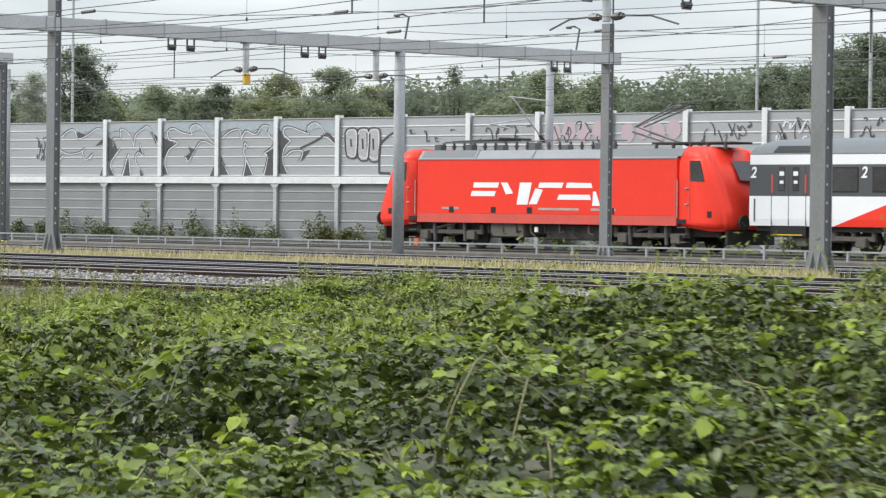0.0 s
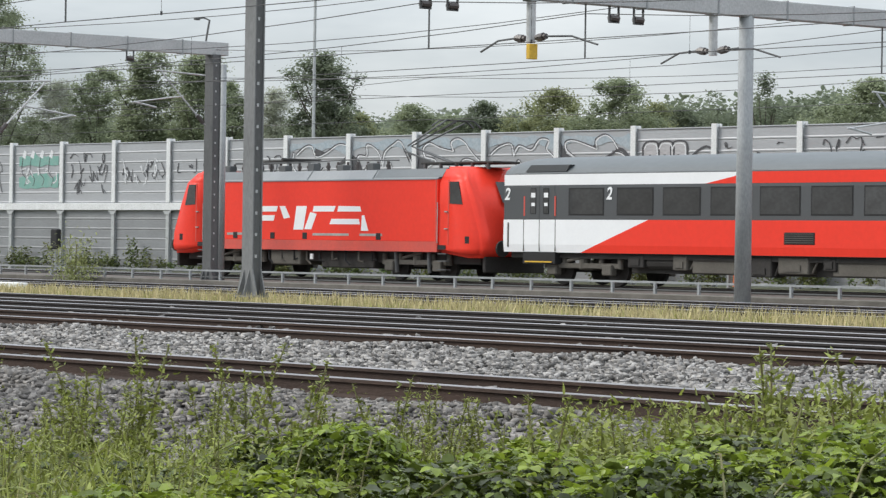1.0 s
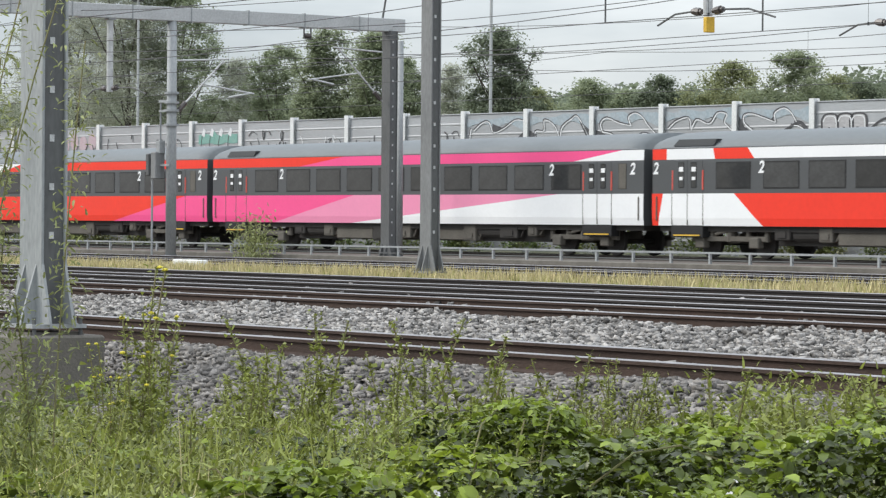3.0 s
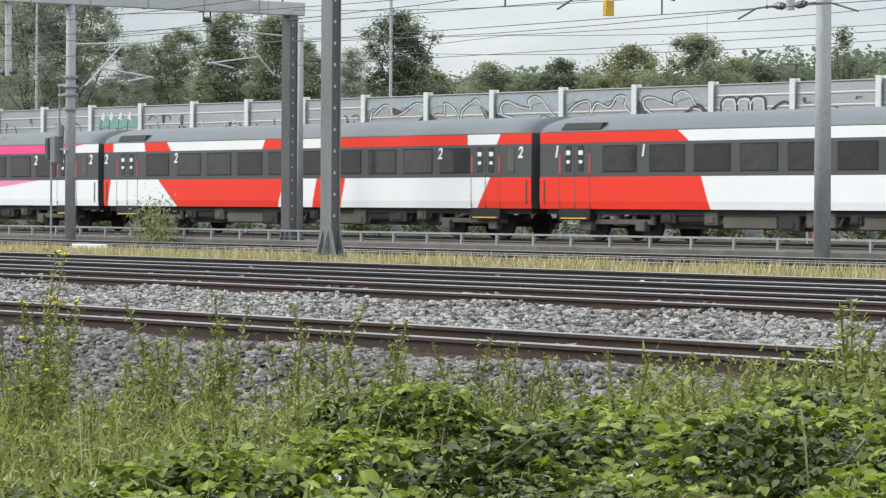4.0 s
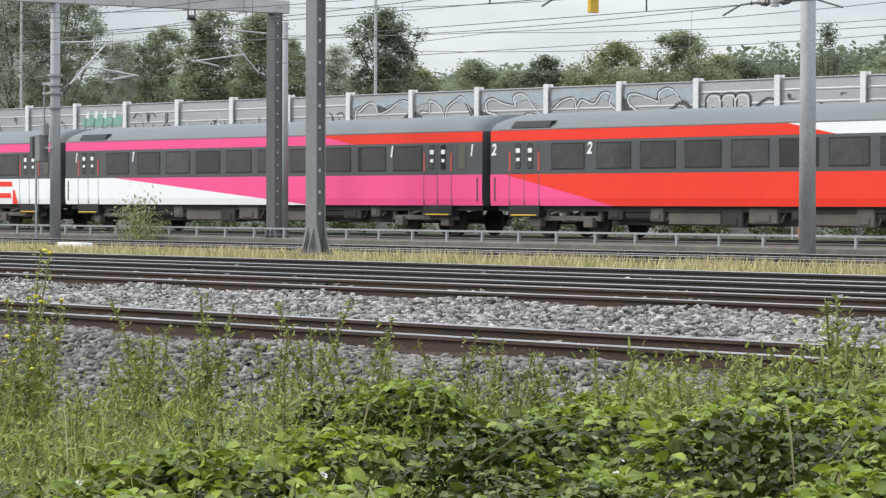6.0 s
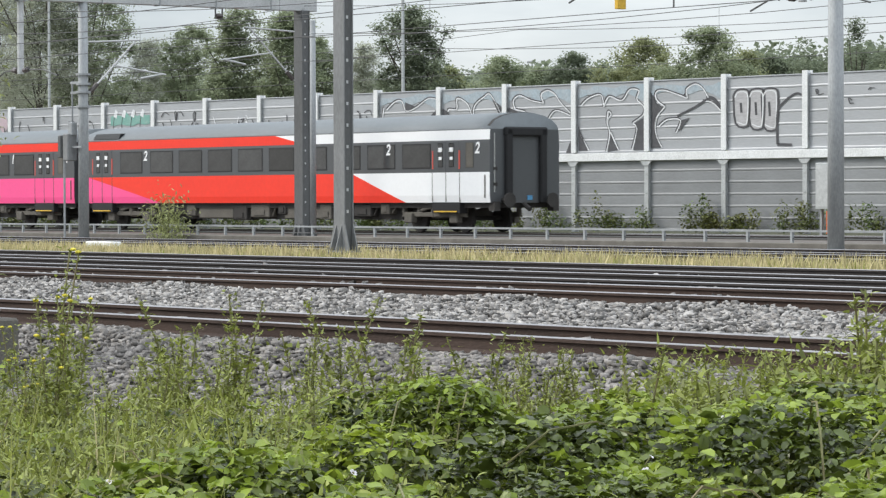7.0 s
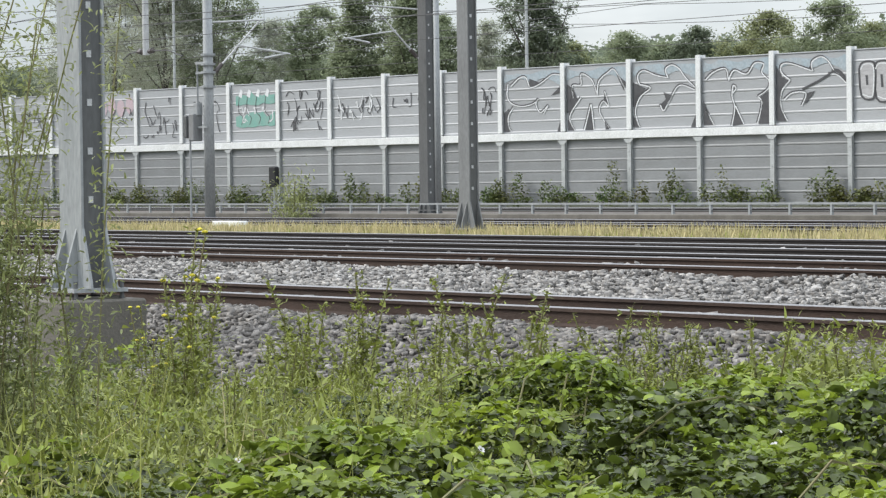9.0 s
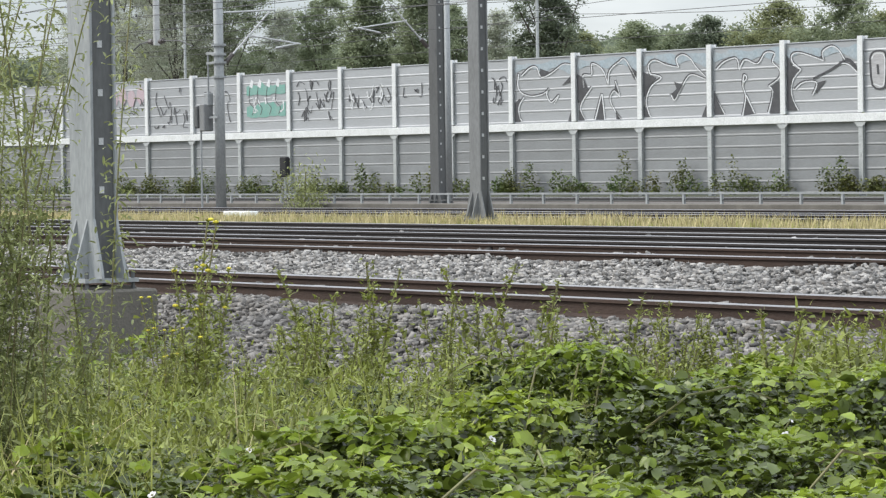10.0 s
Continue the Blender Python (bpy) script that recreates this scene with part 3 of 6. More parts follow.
    line(14, (0.11, 0.35), (0.23, 0.45), (0.42, 0.44), (0.36, 0.26))
    line(14, (0.2, 0.64), (0.08, 0.48), (0.07, 0.25), (0.16, 0.05))
    line(14, (0.74, 0.70), (0.86, 0.68), (0.98, 0.56))
    P(14, "swash", stroke(smooth_line([(0.37, 0.5), (0.62, 0.62), (0.81, 0.74)]), 0.03), "black", 4)
    P(14, "swash", stroke(smooth_line([(0.78, 0.75), (0.88, 0.73), (0.99, 0.58)]), 0.05), "black", 2)
    dark(14, (0.43, 0.44), (0.55, 0.47), (0.40, 0.27))
    dark(14, (0.0, 0.86), (0.08, 0.7), (0.18, 0.63), (0.08, 0.5), (0.06, 0.27), (0.14, 0.05), (0.0, 0.05))
    dark(14, (0.46, 0.80), (0.52, 0.76), (0.50, 0.86))
    # white block letters on the next panel
    g2 = thing("graffiti_throw_up", "white bubble graffiti with black outline on the barrier", "graffiti")
    for x, z0 in ((0.07, 0.32), (0.27, 0.28), (0.45, 0.26)):
        pts = [(x, 0.76), (x + 0.05, 0.84), (x + 0.18, 0.84), (x + 0.22, 0.74), (x + 0.21, z0 + 0.1), (x + 0.17, z0), (x + 0.03, z0 + 0.05)]
        paint(g2, 15, "letter_fill", blob(pts, 3), "silver", 1)
        paint(g2, 15, "letter_inner_line", stroke([(0.5 * (x + 0.11) + 0.5 * a + (a - x - 0.11) * 0.3, 0.56 + (b - 0.56) * 0.88) for a, b in smooth_line(pts, 3)], 0.016), "white", 3)
        paint(g2, 15, "letter_outline", stroke(smooth_line(pts + pts[:1], 3), 0.028), "black", 2)
        paint(g2, 15, "letter_slot", stroke([(x + 0.10, 0.66), (x + 0.11, z0 + 0.2)], 0.03), "black", 3)
    paint(g2, 15, "swash", stroke(smooth_line([(0.66, 0.06), (0.66, 0.5), (0.76, 0.66), (0.9, 0.76), (0.98, 0.74)]), 0.03), "black", 3)
    paint(g2, 15, "swash", stroke([(0.66, 0.06), (0.85, 0.05)], 0.04), "black", 3)
    # smaller tags, teal piece and scrawls further along
    g3 = thing("graffiti_tags", "black scrawled tags and a faded teal piece on the barrier", "graffiti")
    for z0, z1 in ((0.66, 0.84), (0.26, 0.48)):
        top = [(0.10 + 0.085 * k, z1 + rng.uniform(-0.05, 0.05)) for k in range(11)]
        low = [(0.95 - 0.085 * k, z0 + rng.uniform(-0.02, 0.02)) for k in range(11)]
        paint(g3, 5, "teal_block", add_flat(top + low), "teal", 1)
    for x0 in (0.16, 0.34, 0.54, 0.74):
        paint(g3, 5, "white_tip", add_flat([(x0, 0.82), (x0 + 0.05, 0.94), (x0 + 0.10, 0.90), (x0 + 0.07, 0.78)]), "white", 2)
        paint(g3, 5, "letter_outline", stroke(smooth_line([(x0 + 0.02, 0.80), (x0, 0.55), (x0 + 0.1, 0.42), (x0 + 0.06, 0.3)]), 0.012), "black", 3)
    for n, lo, hi, count, col in ((2, 0.4, 0.7, 7, "black"), (3, 0.12, 0.85, 12, "black"), (4, 0.2, 0.75, 8, "black"), (5, 0.35, 0.6, 6, "white"), (6, 0.15, 0.85, 16, "black"), (7, 0.35, 0.7, 9, "black"), (7, 0.3, 0.75, 7, "white"),
                                  (8, 0.5, 0.72, 5, "black"), (9, 0.3, 0.75, 6, "black"), (17, 0.62, 0.85, 7, "black"), (18, 0.55, 0.9, 8, "black"), (20, 0.5, 0.85, 8, "black"), (21, 0.55, 0.88, 9, "white"), (21, 0.5, 0.9, 9, "black"),
                                  (22, 0.5, 0.9, 9, "black"), (23, 0.55, 0.85, 6, "black"), (24, 0.5, 0.9, 9, "white"), (16, 0.6, 0.8, 4, "black"), (1, 0.3, 0.7, 6, "black"), (0, 0.3, 0.8, 8, "black")):
        for k in range(count):
            x, z = 0.08 + 0.84 * (k + rng.random() * 0.6) / count, rng.uniform(lo, hi)
            if n in (9,):
                x = rng.uniform(0.68, 0.88)
            pts = [(x, z)]
            for _ in range(4):
                pts.append((min(0.97, max(0.03, pts[-1][0] + rng.uniform(-0.05, 0.07))), min(hi, max(lo, pts[-1][1] + rng.uniform(-0.17, 0.17)))))
            paint(g3, n, "tag_stroke", stroke(smooth_line(pts, 4), 0.018 if col == "black" else 0.03, 0.010), col, 2 + (k % 2))
    for n in (18, 19, 2):
        for k in range(4):
            x, z = 0.1 + 0.22 * k, 0.66 + 0.05 * (k % 2)
            paint(g3, n, "faded_letter", blob([(x, z), (x + 0.04, z + 0.18), (x + 0.16, z + 0.18), (x + 0.2, z), (x + 0.1, z - 0.12)], 4), "pink", 1)


# ---- overhead line portals ----
def square_mast(x, y, z0, top, side, label, foot=True, pale=True):
    """A steel H column, its wide flanges facing across the tracks, with gusset plates at its foot."""
    t = thing("portal_mast", label, "mast", "portal masts", m=pose(x, y, z0, 0, 0, 0))
    h, w = side / 2, side * 0.82
    steel = M_GALV if pale == "pale" else M_GALV_MID if pale else M_GALV_DARK
    part("flange", box(-w, w, -h, -h + 0.026, 0.02, top - z0, 0.006), steel, t)
    part("flange", box(-w, w, h - 0.026, h, 0.02, top - z0, 0.006), steel, t)
    # dark steel puts the shade between the flanges into the web's colour
    part("column_web", box(-0.02, w - 0.03, -h + 0.026, h - 0.026, 0.02, top - z0), M_GALV_DARK, t, "dark web, the shade between the flanges put into its colour")
    bm = box(-w * 1.5, w * 1.5, -h * 2.1, h * 2.1, 0, 0.035)
    part("base_plate", bm, steel, t)
    gus = add_poly(bmesh.new(), [(0, 0.035), (0.15, 0.035), (0.14, 0.09), (0, 0.55)], -0.012, 0.012)
    first = part("gusset", gus, steel, t)
    first.matrix_basis = pose(w, -h + 0.014, 0)
    for gx, gy, turn in ((w, h - 0.014, 0), (-w, -h + 0.014, 180), (-w, h - 0.014, 180), (-w * 0.5, -h, 270), (w * 0.5, -h, 270), (-w * 0.5, h, 90), (w * 0.5, h, 90)):
        share("gusset", first, t, pose(gx, gy, 0, 0, 0, turn))
    bolt = None
    for sx in (-1, 1):
        for sy in (-1, 1):
            m = pose(sx * w * 1.3, sy * h * 1.8, 0.035)
            if bolt is None:
                bolt = part("bolt", rod((0, 0, -0.12), (0, 0, 0.06), 0.02, sides=6), M_GALV_DARK, t)
                bolt.matrix_basis = m
            else:
                share("bolt", bolt, t, m)
    step = None
    for k in range(int((top - z0) / 0.42)):
        m = pose(w - 0.028, -h * 0.15, 0.8 + 0.42 * k)
        if step is None:
            step = part("rivet_plate", box(-0.008, 0.008, -0.022, 0.022, -0.03, 0.03), M_WHITEPIPE, t)
            step.matrix_basis = m
        else:
            share("rivet_plate", step, t, m)
    return t


def round_mast(x, y, z0, top, r, label):
    t = thing("portal_mast", label, "mast", "portal masts", m=pose(x, y, z0))
    part("column", rod((0, 0, 0), (0, 0, top - z0), r, r * 0.86, 16), M_GALV, t, smooth=True)
    part("base_plate", box(-r * 1.6, r * 1.6, -r * 1.6, r * 1.6, -0.05, 0.03), M_CONCRETE, t)
    part("foot_collar", rod((0, 0, 0.02), (0, 0, 0.10), r * 1.2, sides=16), M_GALV_DARK, t)
    return t


def portal_beam(x, y0, y1, z0, z1):
    t = thing("portal_beam", "pale grey steel box beam spanning the tracks", "beam", "portal beams", m=pose(x, 0, 0))
    part("beam", box(-0.16, 0.16, y0, y1, z0, z1, 0.015), M_BEAM, t)
    rib = None
    n = int((y1 - y0) / 2.1)
    for k in range(n):
        if rib is None:
            bm = box(-0.175, 0.175, -0.02, 0.02, z0 - 0.02, z1 + 0.02)
            rib = part("clamp_band", bm, M_GALV, t)
            rib.location = (0, y0 + 1, 0)
        else:
            share("clamp_band", rib, t, pose(0, y0 + 1 + 2.1 * k, 0))
    return t


def drop_tube(x, y, ztop, zbot, yellow=False):
    t = thing("drop_tube", "pale steel drop tube with insulators hanging from the portal beam", "drop tube", "drop tubes", m=pose(x, y, 0))
    part("tube", rod((0, 0, zbot), (0, 0, ztop), 0.10, 0.10, 12), M_WHITEPIPE, t)
    part("clamp", box(-0.14, 0.14, -0.12, 0.12, ztop - 0.08, ztop), M_GALV, t)
    for s in (-1, 1):
        part("insulator", add_rod(rod((s * 0.18, 0, zbot + 0.1), (s * 0.5, 0, zbot + 0.12), 0.06, 0.06, 8), (s * 0.25, 0, zbot + 0.1), (s * 0.42, 0, zbot + 0.12), 0.085, 0.085, 8), M_PORCELAIN, t)
        part("steady_arm", add_path(bmesh.new(), [(s * 0.5, 0, zbot + 0.12), (s * 1.2, 0.1, zbot + 0.10), (s * 1.9, 0.2, zbot - 0.10)], 0.022), M_GALV_DARK, t)
    if yellow:
        part("marker_plate", box(-0.02, 0.1, -0.11, 0.11, zbot - 0.34, zbot - 0.02, 0.01), M_YELLOW, t, "yellow marker plate")


def wire_pulley(x, y, z):
    t = thing("suspension_loop", "square dark suspension loop under the portal beam", "suspension loop", "suspension loops", m=pose(x, y, z))
    bm = bmesh.new()
    add_path(bm, [(0, -0.13, 0.0), (0, -0.13, -0.36), (0, 0.13, -0.36), (0, 0.13, 0.0)], 0.028, 6)
    part("frame", bm, M_GALV_DARK, t)
    part("insulator", rod((0, -0.12, -0.27), (0, 0.12, -0.27), 0.075, 0.075, 8), M_PORCELAIN, t)


def cantilever(x, y, z, sx, label):
    """The swinging arm of a mast: a stay, a strut and a registration arm; sx says to which side along the track it is slewed."""
    t = thing("cantilever_arm", label, "cantilever", "cantilever arms", m=pose(x, y, z))
    a = Vector((sx * 0.2, sx * 1.75, 0))
    part("stay_tube", rod((0, 0, 1.25), a + Vector((0, 0, 1.35)), 0.028), M_WHITEPIPE, t)
    part("strut_tube", rod((0, 0, -0.35), a * 0.9 + Vector((0, 0, 1.3)), 0.03), M_WHITEPIPE, t)
    part("registration_tube", rod(a * 0.45 + Vector((0, 0, 0.55)), a * 1.5 + Vector((0, 0, 0.28)), 0.025), M_WHITEPIPE, t)
    part("steady_arm", rod(a * 1.0 + Vector((0, 0, 0.15)), a * 1.45 + Vector((0, 0, 0.3)), 0.03), M_WHITEPIPE, t)
    part("insulator", rod(a * 0.03 + Vector((0, 0, -0.3)), a * 0.16 + Vector((0, 0, -0.05)), 0.075), M_PORCELAIN, t)


def lamp_bracket(x, y, z):
    t = thing("portal_lamp", "small hooked yard lamp on top of the portal", "lamp", "portal lamps", m=pose(x, y, z))
    part("arm", add_path(bmesh.new(), [(0, 0, 0), (0.05, 0.1, 0.7), (0.0, -0.1, 0.78), (0.0, -0.32, 0.74)], 0.035), M_GALV_DARK, t)
    part("lamp_head", box(-0.06, 0.06, -0.45, -0.26, 0.68, 0.76, 0.015), M_GALV_DARK, t)


def overhead_line():
    g = "tall grey steel portal mast beside the tracks"
    near = square_mast(-24.3, 12.82, 0.09, 6.3, 0.25, "galvanised steel portal mast bolted onto a concrete block", True, "pale")
    blockt = thing("mast_foundation", "weathered concrete block under the steel mast", "foundation", m=pose(-24.3, 12.82, 0))
    part("block", box(-0.40, 0.40, -0.40, 0.40, -0.75, 0.03, 0.02), M_CONCRETE, blockt)
    part("mortar_pad", box(-0.26, 0.26, -0.26, 0.26, 0.025, 0.055), M_CONCRETE, blockt)
    square_mast(-24.3, 37.6, -0.05, 6.1, 0.27, g)
    square_mast(-50.3, 35.0, 0.03, 7.6, 0.225, g)
    square_mast(-50.3, 57.5, -0.22, 7.6, 0.225, g)
    square_mast(-85.0, 57.5, -0.22, 7.24, 0.30, "dark weathered portal mast beside the train track", True, False)
    round_mast(-50.3, 48.2, -0.16, 6.3, 0.19, "round pale grey tubular mast beside the far track")
    round_mast(-85.0, 49.3, -0.16, 7.6, 0.17, "round grey mast with clamp bands and signal boxes")
    round_mast(-87.3, 59.5, -0.2, 7.1, 0.11, "slim pale post behind the dark portal mast")
    round_mast(-62.0, 66.5, -0.16, 7.2, 0.17, "grey tubular mast behind the train track")
    portal_beam(-24.3, 12.6, 70.0, 6.1, 6.5)
    portal_beam(-50.3, 12.6, 58.0, 6.25, 6.65)
    portal_beam(-85.0, 30.0, 58.0, 7.22, 7.65)
    for x, yy in ((-50.3, (42.0, 47.2)), (-85.0, (47.1, 39.0)), (-24.3, (30.5, 41.5, 45.5))):
        for y in yy:
            drop_tube(x, y, 7.25 if x == -85.0 else 6.3, 4.95 if x == -85.0 else 5.35, y == 42.0)
    for x, yy in ((-50.3, (39.2, 39.9, 44.3, 45.0, 55.0, 55.6)), (-85.0, (54.3,)), (-24.3, (29.2, 29.9, 33.0))):
        for y in yy:
            wire_pulley(x, y, 7.24 if x == -85.0 else 6.27 if x < -30 else 6.12)
    cantilever(-85.0, 57.2, 5.3, -1, "slewed pale tubular cantilever arm on the far mast")
    cantilever(-85.0, 49.5, 4.75, 1, "raised pale tubular cantilever arm on the round mast")
    cantilever(-62.0, 66.3, 4.3, -1, "pale tubular cantilever arm behind the train track")
    lamp_bracket(-50.3, 48.4, 6.65)
    lamp_bracket(-50.3, 56.0, 6.65)
    lamp_bracket(-85.0, 57.2, 7.65)
    # clamp bands and boxes on the round mast, and the small signal beside it
    b = thing("signal_box_pair", "two grey relay boxes hung beside the round mast", "relay box", m=pose(-85.3, 49.05, 2.4))
    part("left_box", box(-0.62, -0.42, -0.15, 0.15, 0.0, 0.70, 0.03), M_GALV_DARK, b)
    part("right_box", box(-0.27, 0.05, -0.17, 0.17, -0.1, 0.75, 0.03), M_GALV_MID, b)
    part("support_pole", rod((-0.45, 0, -2.5), (-0.45, 0, 0.2), 0.035), M_GALV, b)
    part("bracket", box(-0.5, 0.6, -0.02, 0.02, 0.3, 0.36), M_GALV, b)
    c = thing("mast_clamps", "steel clamp bands and counterweight gear on the round mast", "clamp", m=pose(-85.0, 49.3, 4.4))
    for z in (0.0, 0.25, 0.55, -0.45):
        part("clamp_band", rod((0, 0, z), (0, 0, z + 0.07), 0.23, sides=14), M_GALV, c)
    part("guide_bar", box(-0.75, 0.0, -0.03, 0.03, 0.3, 0.38), M_GALV, c)
    part("guide_bar", box(-0.75, 0.0, -0.03, 0.03, 0.0, 0.07), M_GALV, c)
    part("guide_rod", rod((-0.68, 0, -1.6), (-0.68, 0, 0.4), 0.03), M_GALV, c)
    part("junction_box", box(-0.45, -0.2, -0.3, -0.1, -1.3, -0.9, 0.02), M_GALV, c)
    s = thing("dwarf_signal", "small black dwarf signal on a short pole before the barrier", "signal", m=pose(-118.5, 72.0, -0.2))
    part("pole", rod((0, 0, 0), (0, 0, 1.0), 0.05), M_GALV, s)
    part("housing", box(-0.30, 0.30, -0.12, 0.12, 0.95, 1.85, 0.06), M_RUBBER, s)
    w = thing("lineside_sign", "white kilometre board lying beside the track", "sign", m=pose(-62.9, 37.0, -0.02))
    part("post", box(-0.04, 0.04, -0.04, 0.04, -0.2, 0.02), M_GALV, w)
    part("board", box(-0.62, 0.62, -0.12, 0.12, 0.0, 0.13, 0.02), M_WHITE, w)
    e = thing("equipment_cabinet", "pale grey lineside cabinet before the barrier", "cabinet", m=pose(-78.4, 74.8, -0.2))
    part("body", box(-0.42, 0.42, -0.25, 0.25, 0.9, 2.5, 0.02), M_POST_LOW, e)
    part("leg", box(-0.4, -0.3, -0.05, 0.05, 0, 0.92), M_GALV, e)
    part("leg", box(0.3, 0.4, -0.05, 0.05, 0, 0.92), M_GALV, e)
    part("door_seam", box(-0.36, 0.36, -0.256, -0.249, 1.0, 2.42, 0.0), M_WHITEPIPE, e)
    part("foot_box", box(0.05, 0.32, -0.2, 0.1, 0.05, 0.85, 0.02), M_ORANGE, e, "orange base box")


def wire(name, label, y, z, sag, x0, x1, supports, r, parent):
    pts = []
    for a, b in zip(supports, supports[1:]):
        for k in range(8):
            u = k / 8
            pts.append((a + (b - a) * u, y, z - sag * 4 * u * (1 - u)))
    pts.append((supports[-1], y, z))
    part(name, add_path(bmesh.new(), pts, r, 5), M_WIRE, parent, label)
    return pts


def wires():
    sup = [-300, -240, -180, -125, -85, -50.3, -24.3, 20, 70]
    for y, zc, zm in ((23.3, 5.15, 6.0), (26.9, 5.15, 6.0), (30.7, 5.15, 6.05), (39.3, 5.1, 6.05), (43.5, 5.1, 6.05), (52.5, 5.2, 6.2), (62.45, 5.2, 6.15)):
        t = thing("catenary", "thin dark overhead contact wire and messenger with droppers", "overhead wire", "overhead wires")
        wire("contact_wire", "", y, zc, 0.02, 0, 0, sup, 0.009, t)
        pts = wire("messenger_wire", "", y, zm, 0.45, 0, 0, sup, 0.010, t)
        bm = bmesh.new()
        for x, _, z in pts[2::3]:
            add_rod(bm, (x, y, zc), (x, y, z), 0.005, 0.005, 4)
            add_rod(bm, (x, y, zc - 0.03), (x, y, zc + 0.04), 0.022, 0.022, 5)
        tagged(part("droppers", bm, M_WIRE, t), kind="stuff")
        for x in (-50.3, -24.3):
            part("hanger", rod((x, y, zc), (x, y, 6.3), 0.02, 0.02, 6), M_GALV_DARK, t)
    for y, z, sag in ((33.5, 7.2, 0.5), (36.4, 6.9, 0.5), (46.0, 7.4, 0.4), (48.2, 6.9, 0.5), (57.5, 7.4, 0.5), (57.9, 6.5, 0.4), (66.5, 6.9, 0.4)):
        t = thing("feeder_wire", "thin dark feeder wire strung between the portals", "overhead wire", "overhead wires")
        wire("wire", "", y, z, sag, 0, 0, sup, 0.010, t)
        for x in (-50.9, -24.9):
            part("insulator", rod((x, y, z - 0.02), (x + 0.6, y, z), 0.05), M_PORCELAIN, t)


def street_lamp(x, y, top, flood):
    t = thing("street_lamp", "slender grey motorway lamp post behind the barrier" if not flood else "tall pale floodlight mast behind the barrier", "street lamp", "lamp posts", m=pose(x, y, -0.2))
    part("pole", rod((0, 0, 0), (0, 0, top + 0.2), 0.10 if flood else 0.08, 0.07, 8), M_POST_LOW, t)
    if flood:
        bm = box(-0.6, -0.15, -0.15, 0.15, top + 0.1, top + 0.4, 0.03)
        add_box(bm, 0.15, 0.6, -0.15, 0.15, top + 0.1, top + 0.4, 0.03)
        add_box(bm, -0.6, 0.6, -0.03, 0.03, top + 0.02, top + 0.1)
        part("floodlights", bm, M_GALV_DARK, t)
    else:
        part("lamp_head", box(-0.55, 0.15, -0.13, 0.13, top + 0.12, top + 0.3, 0.05), M_GALV, t)


# ---- the train ----
TRAIN_Y, SPEED, COACH = 62.45, 27.16, 26.4
NEAR = -1.42


def coach_shell(length):
    """Sides of a coach: the lower body bellies in slightly at the sill."""
    prof = [(-1.39, 0.96), (-1.42, 1.2), (-1.42, 2.9), (-1.395, 3.33), (1.395, 3.33), (1.42, 2.9), (1.42, 1.2), (1.39, 0.96)]
    return extrude_x(prof, 0.22, length - 0.22)


def coach_roof(length):
    prof = [(-1.395, 3.33), (-1.33, 3.50), (-1.16, 3.70), (-0.85, 3.87), (-0.45, 3.98), (0, 4.02), (0.45, 3.98), (0.85, 3.87), (1.16, 3.70), (1.33, 3.50), (1.395, 3.33)]
    bm = bmesh.new()
    rings = []
    for x, k in ((0.22, 0.80), (0.6, 0.95), (1.4, 1.0), (length - 1.4, 1.0), (length - 0.22, 0.98)):
        rings.append([bm.verts.new((x, y * (0.9 + 0.1 * k) if abs(y) < 1.3 else y, 3.33 + (z - 3.33) * k * 0.80)) for y, z in prof])
    for a, b in zip(rings, rings[1:]):
        for i in range(len(prof) - 1):
            bm.faces.new((a[i], b[i], b[i + 1], a[i + 1]))
    bm.faces.new(rings[0])
    bm.faces.new(rings[-1])
    bmesh.ops.recalc_face_normals(bm, faces=bm.faces)
    return bm


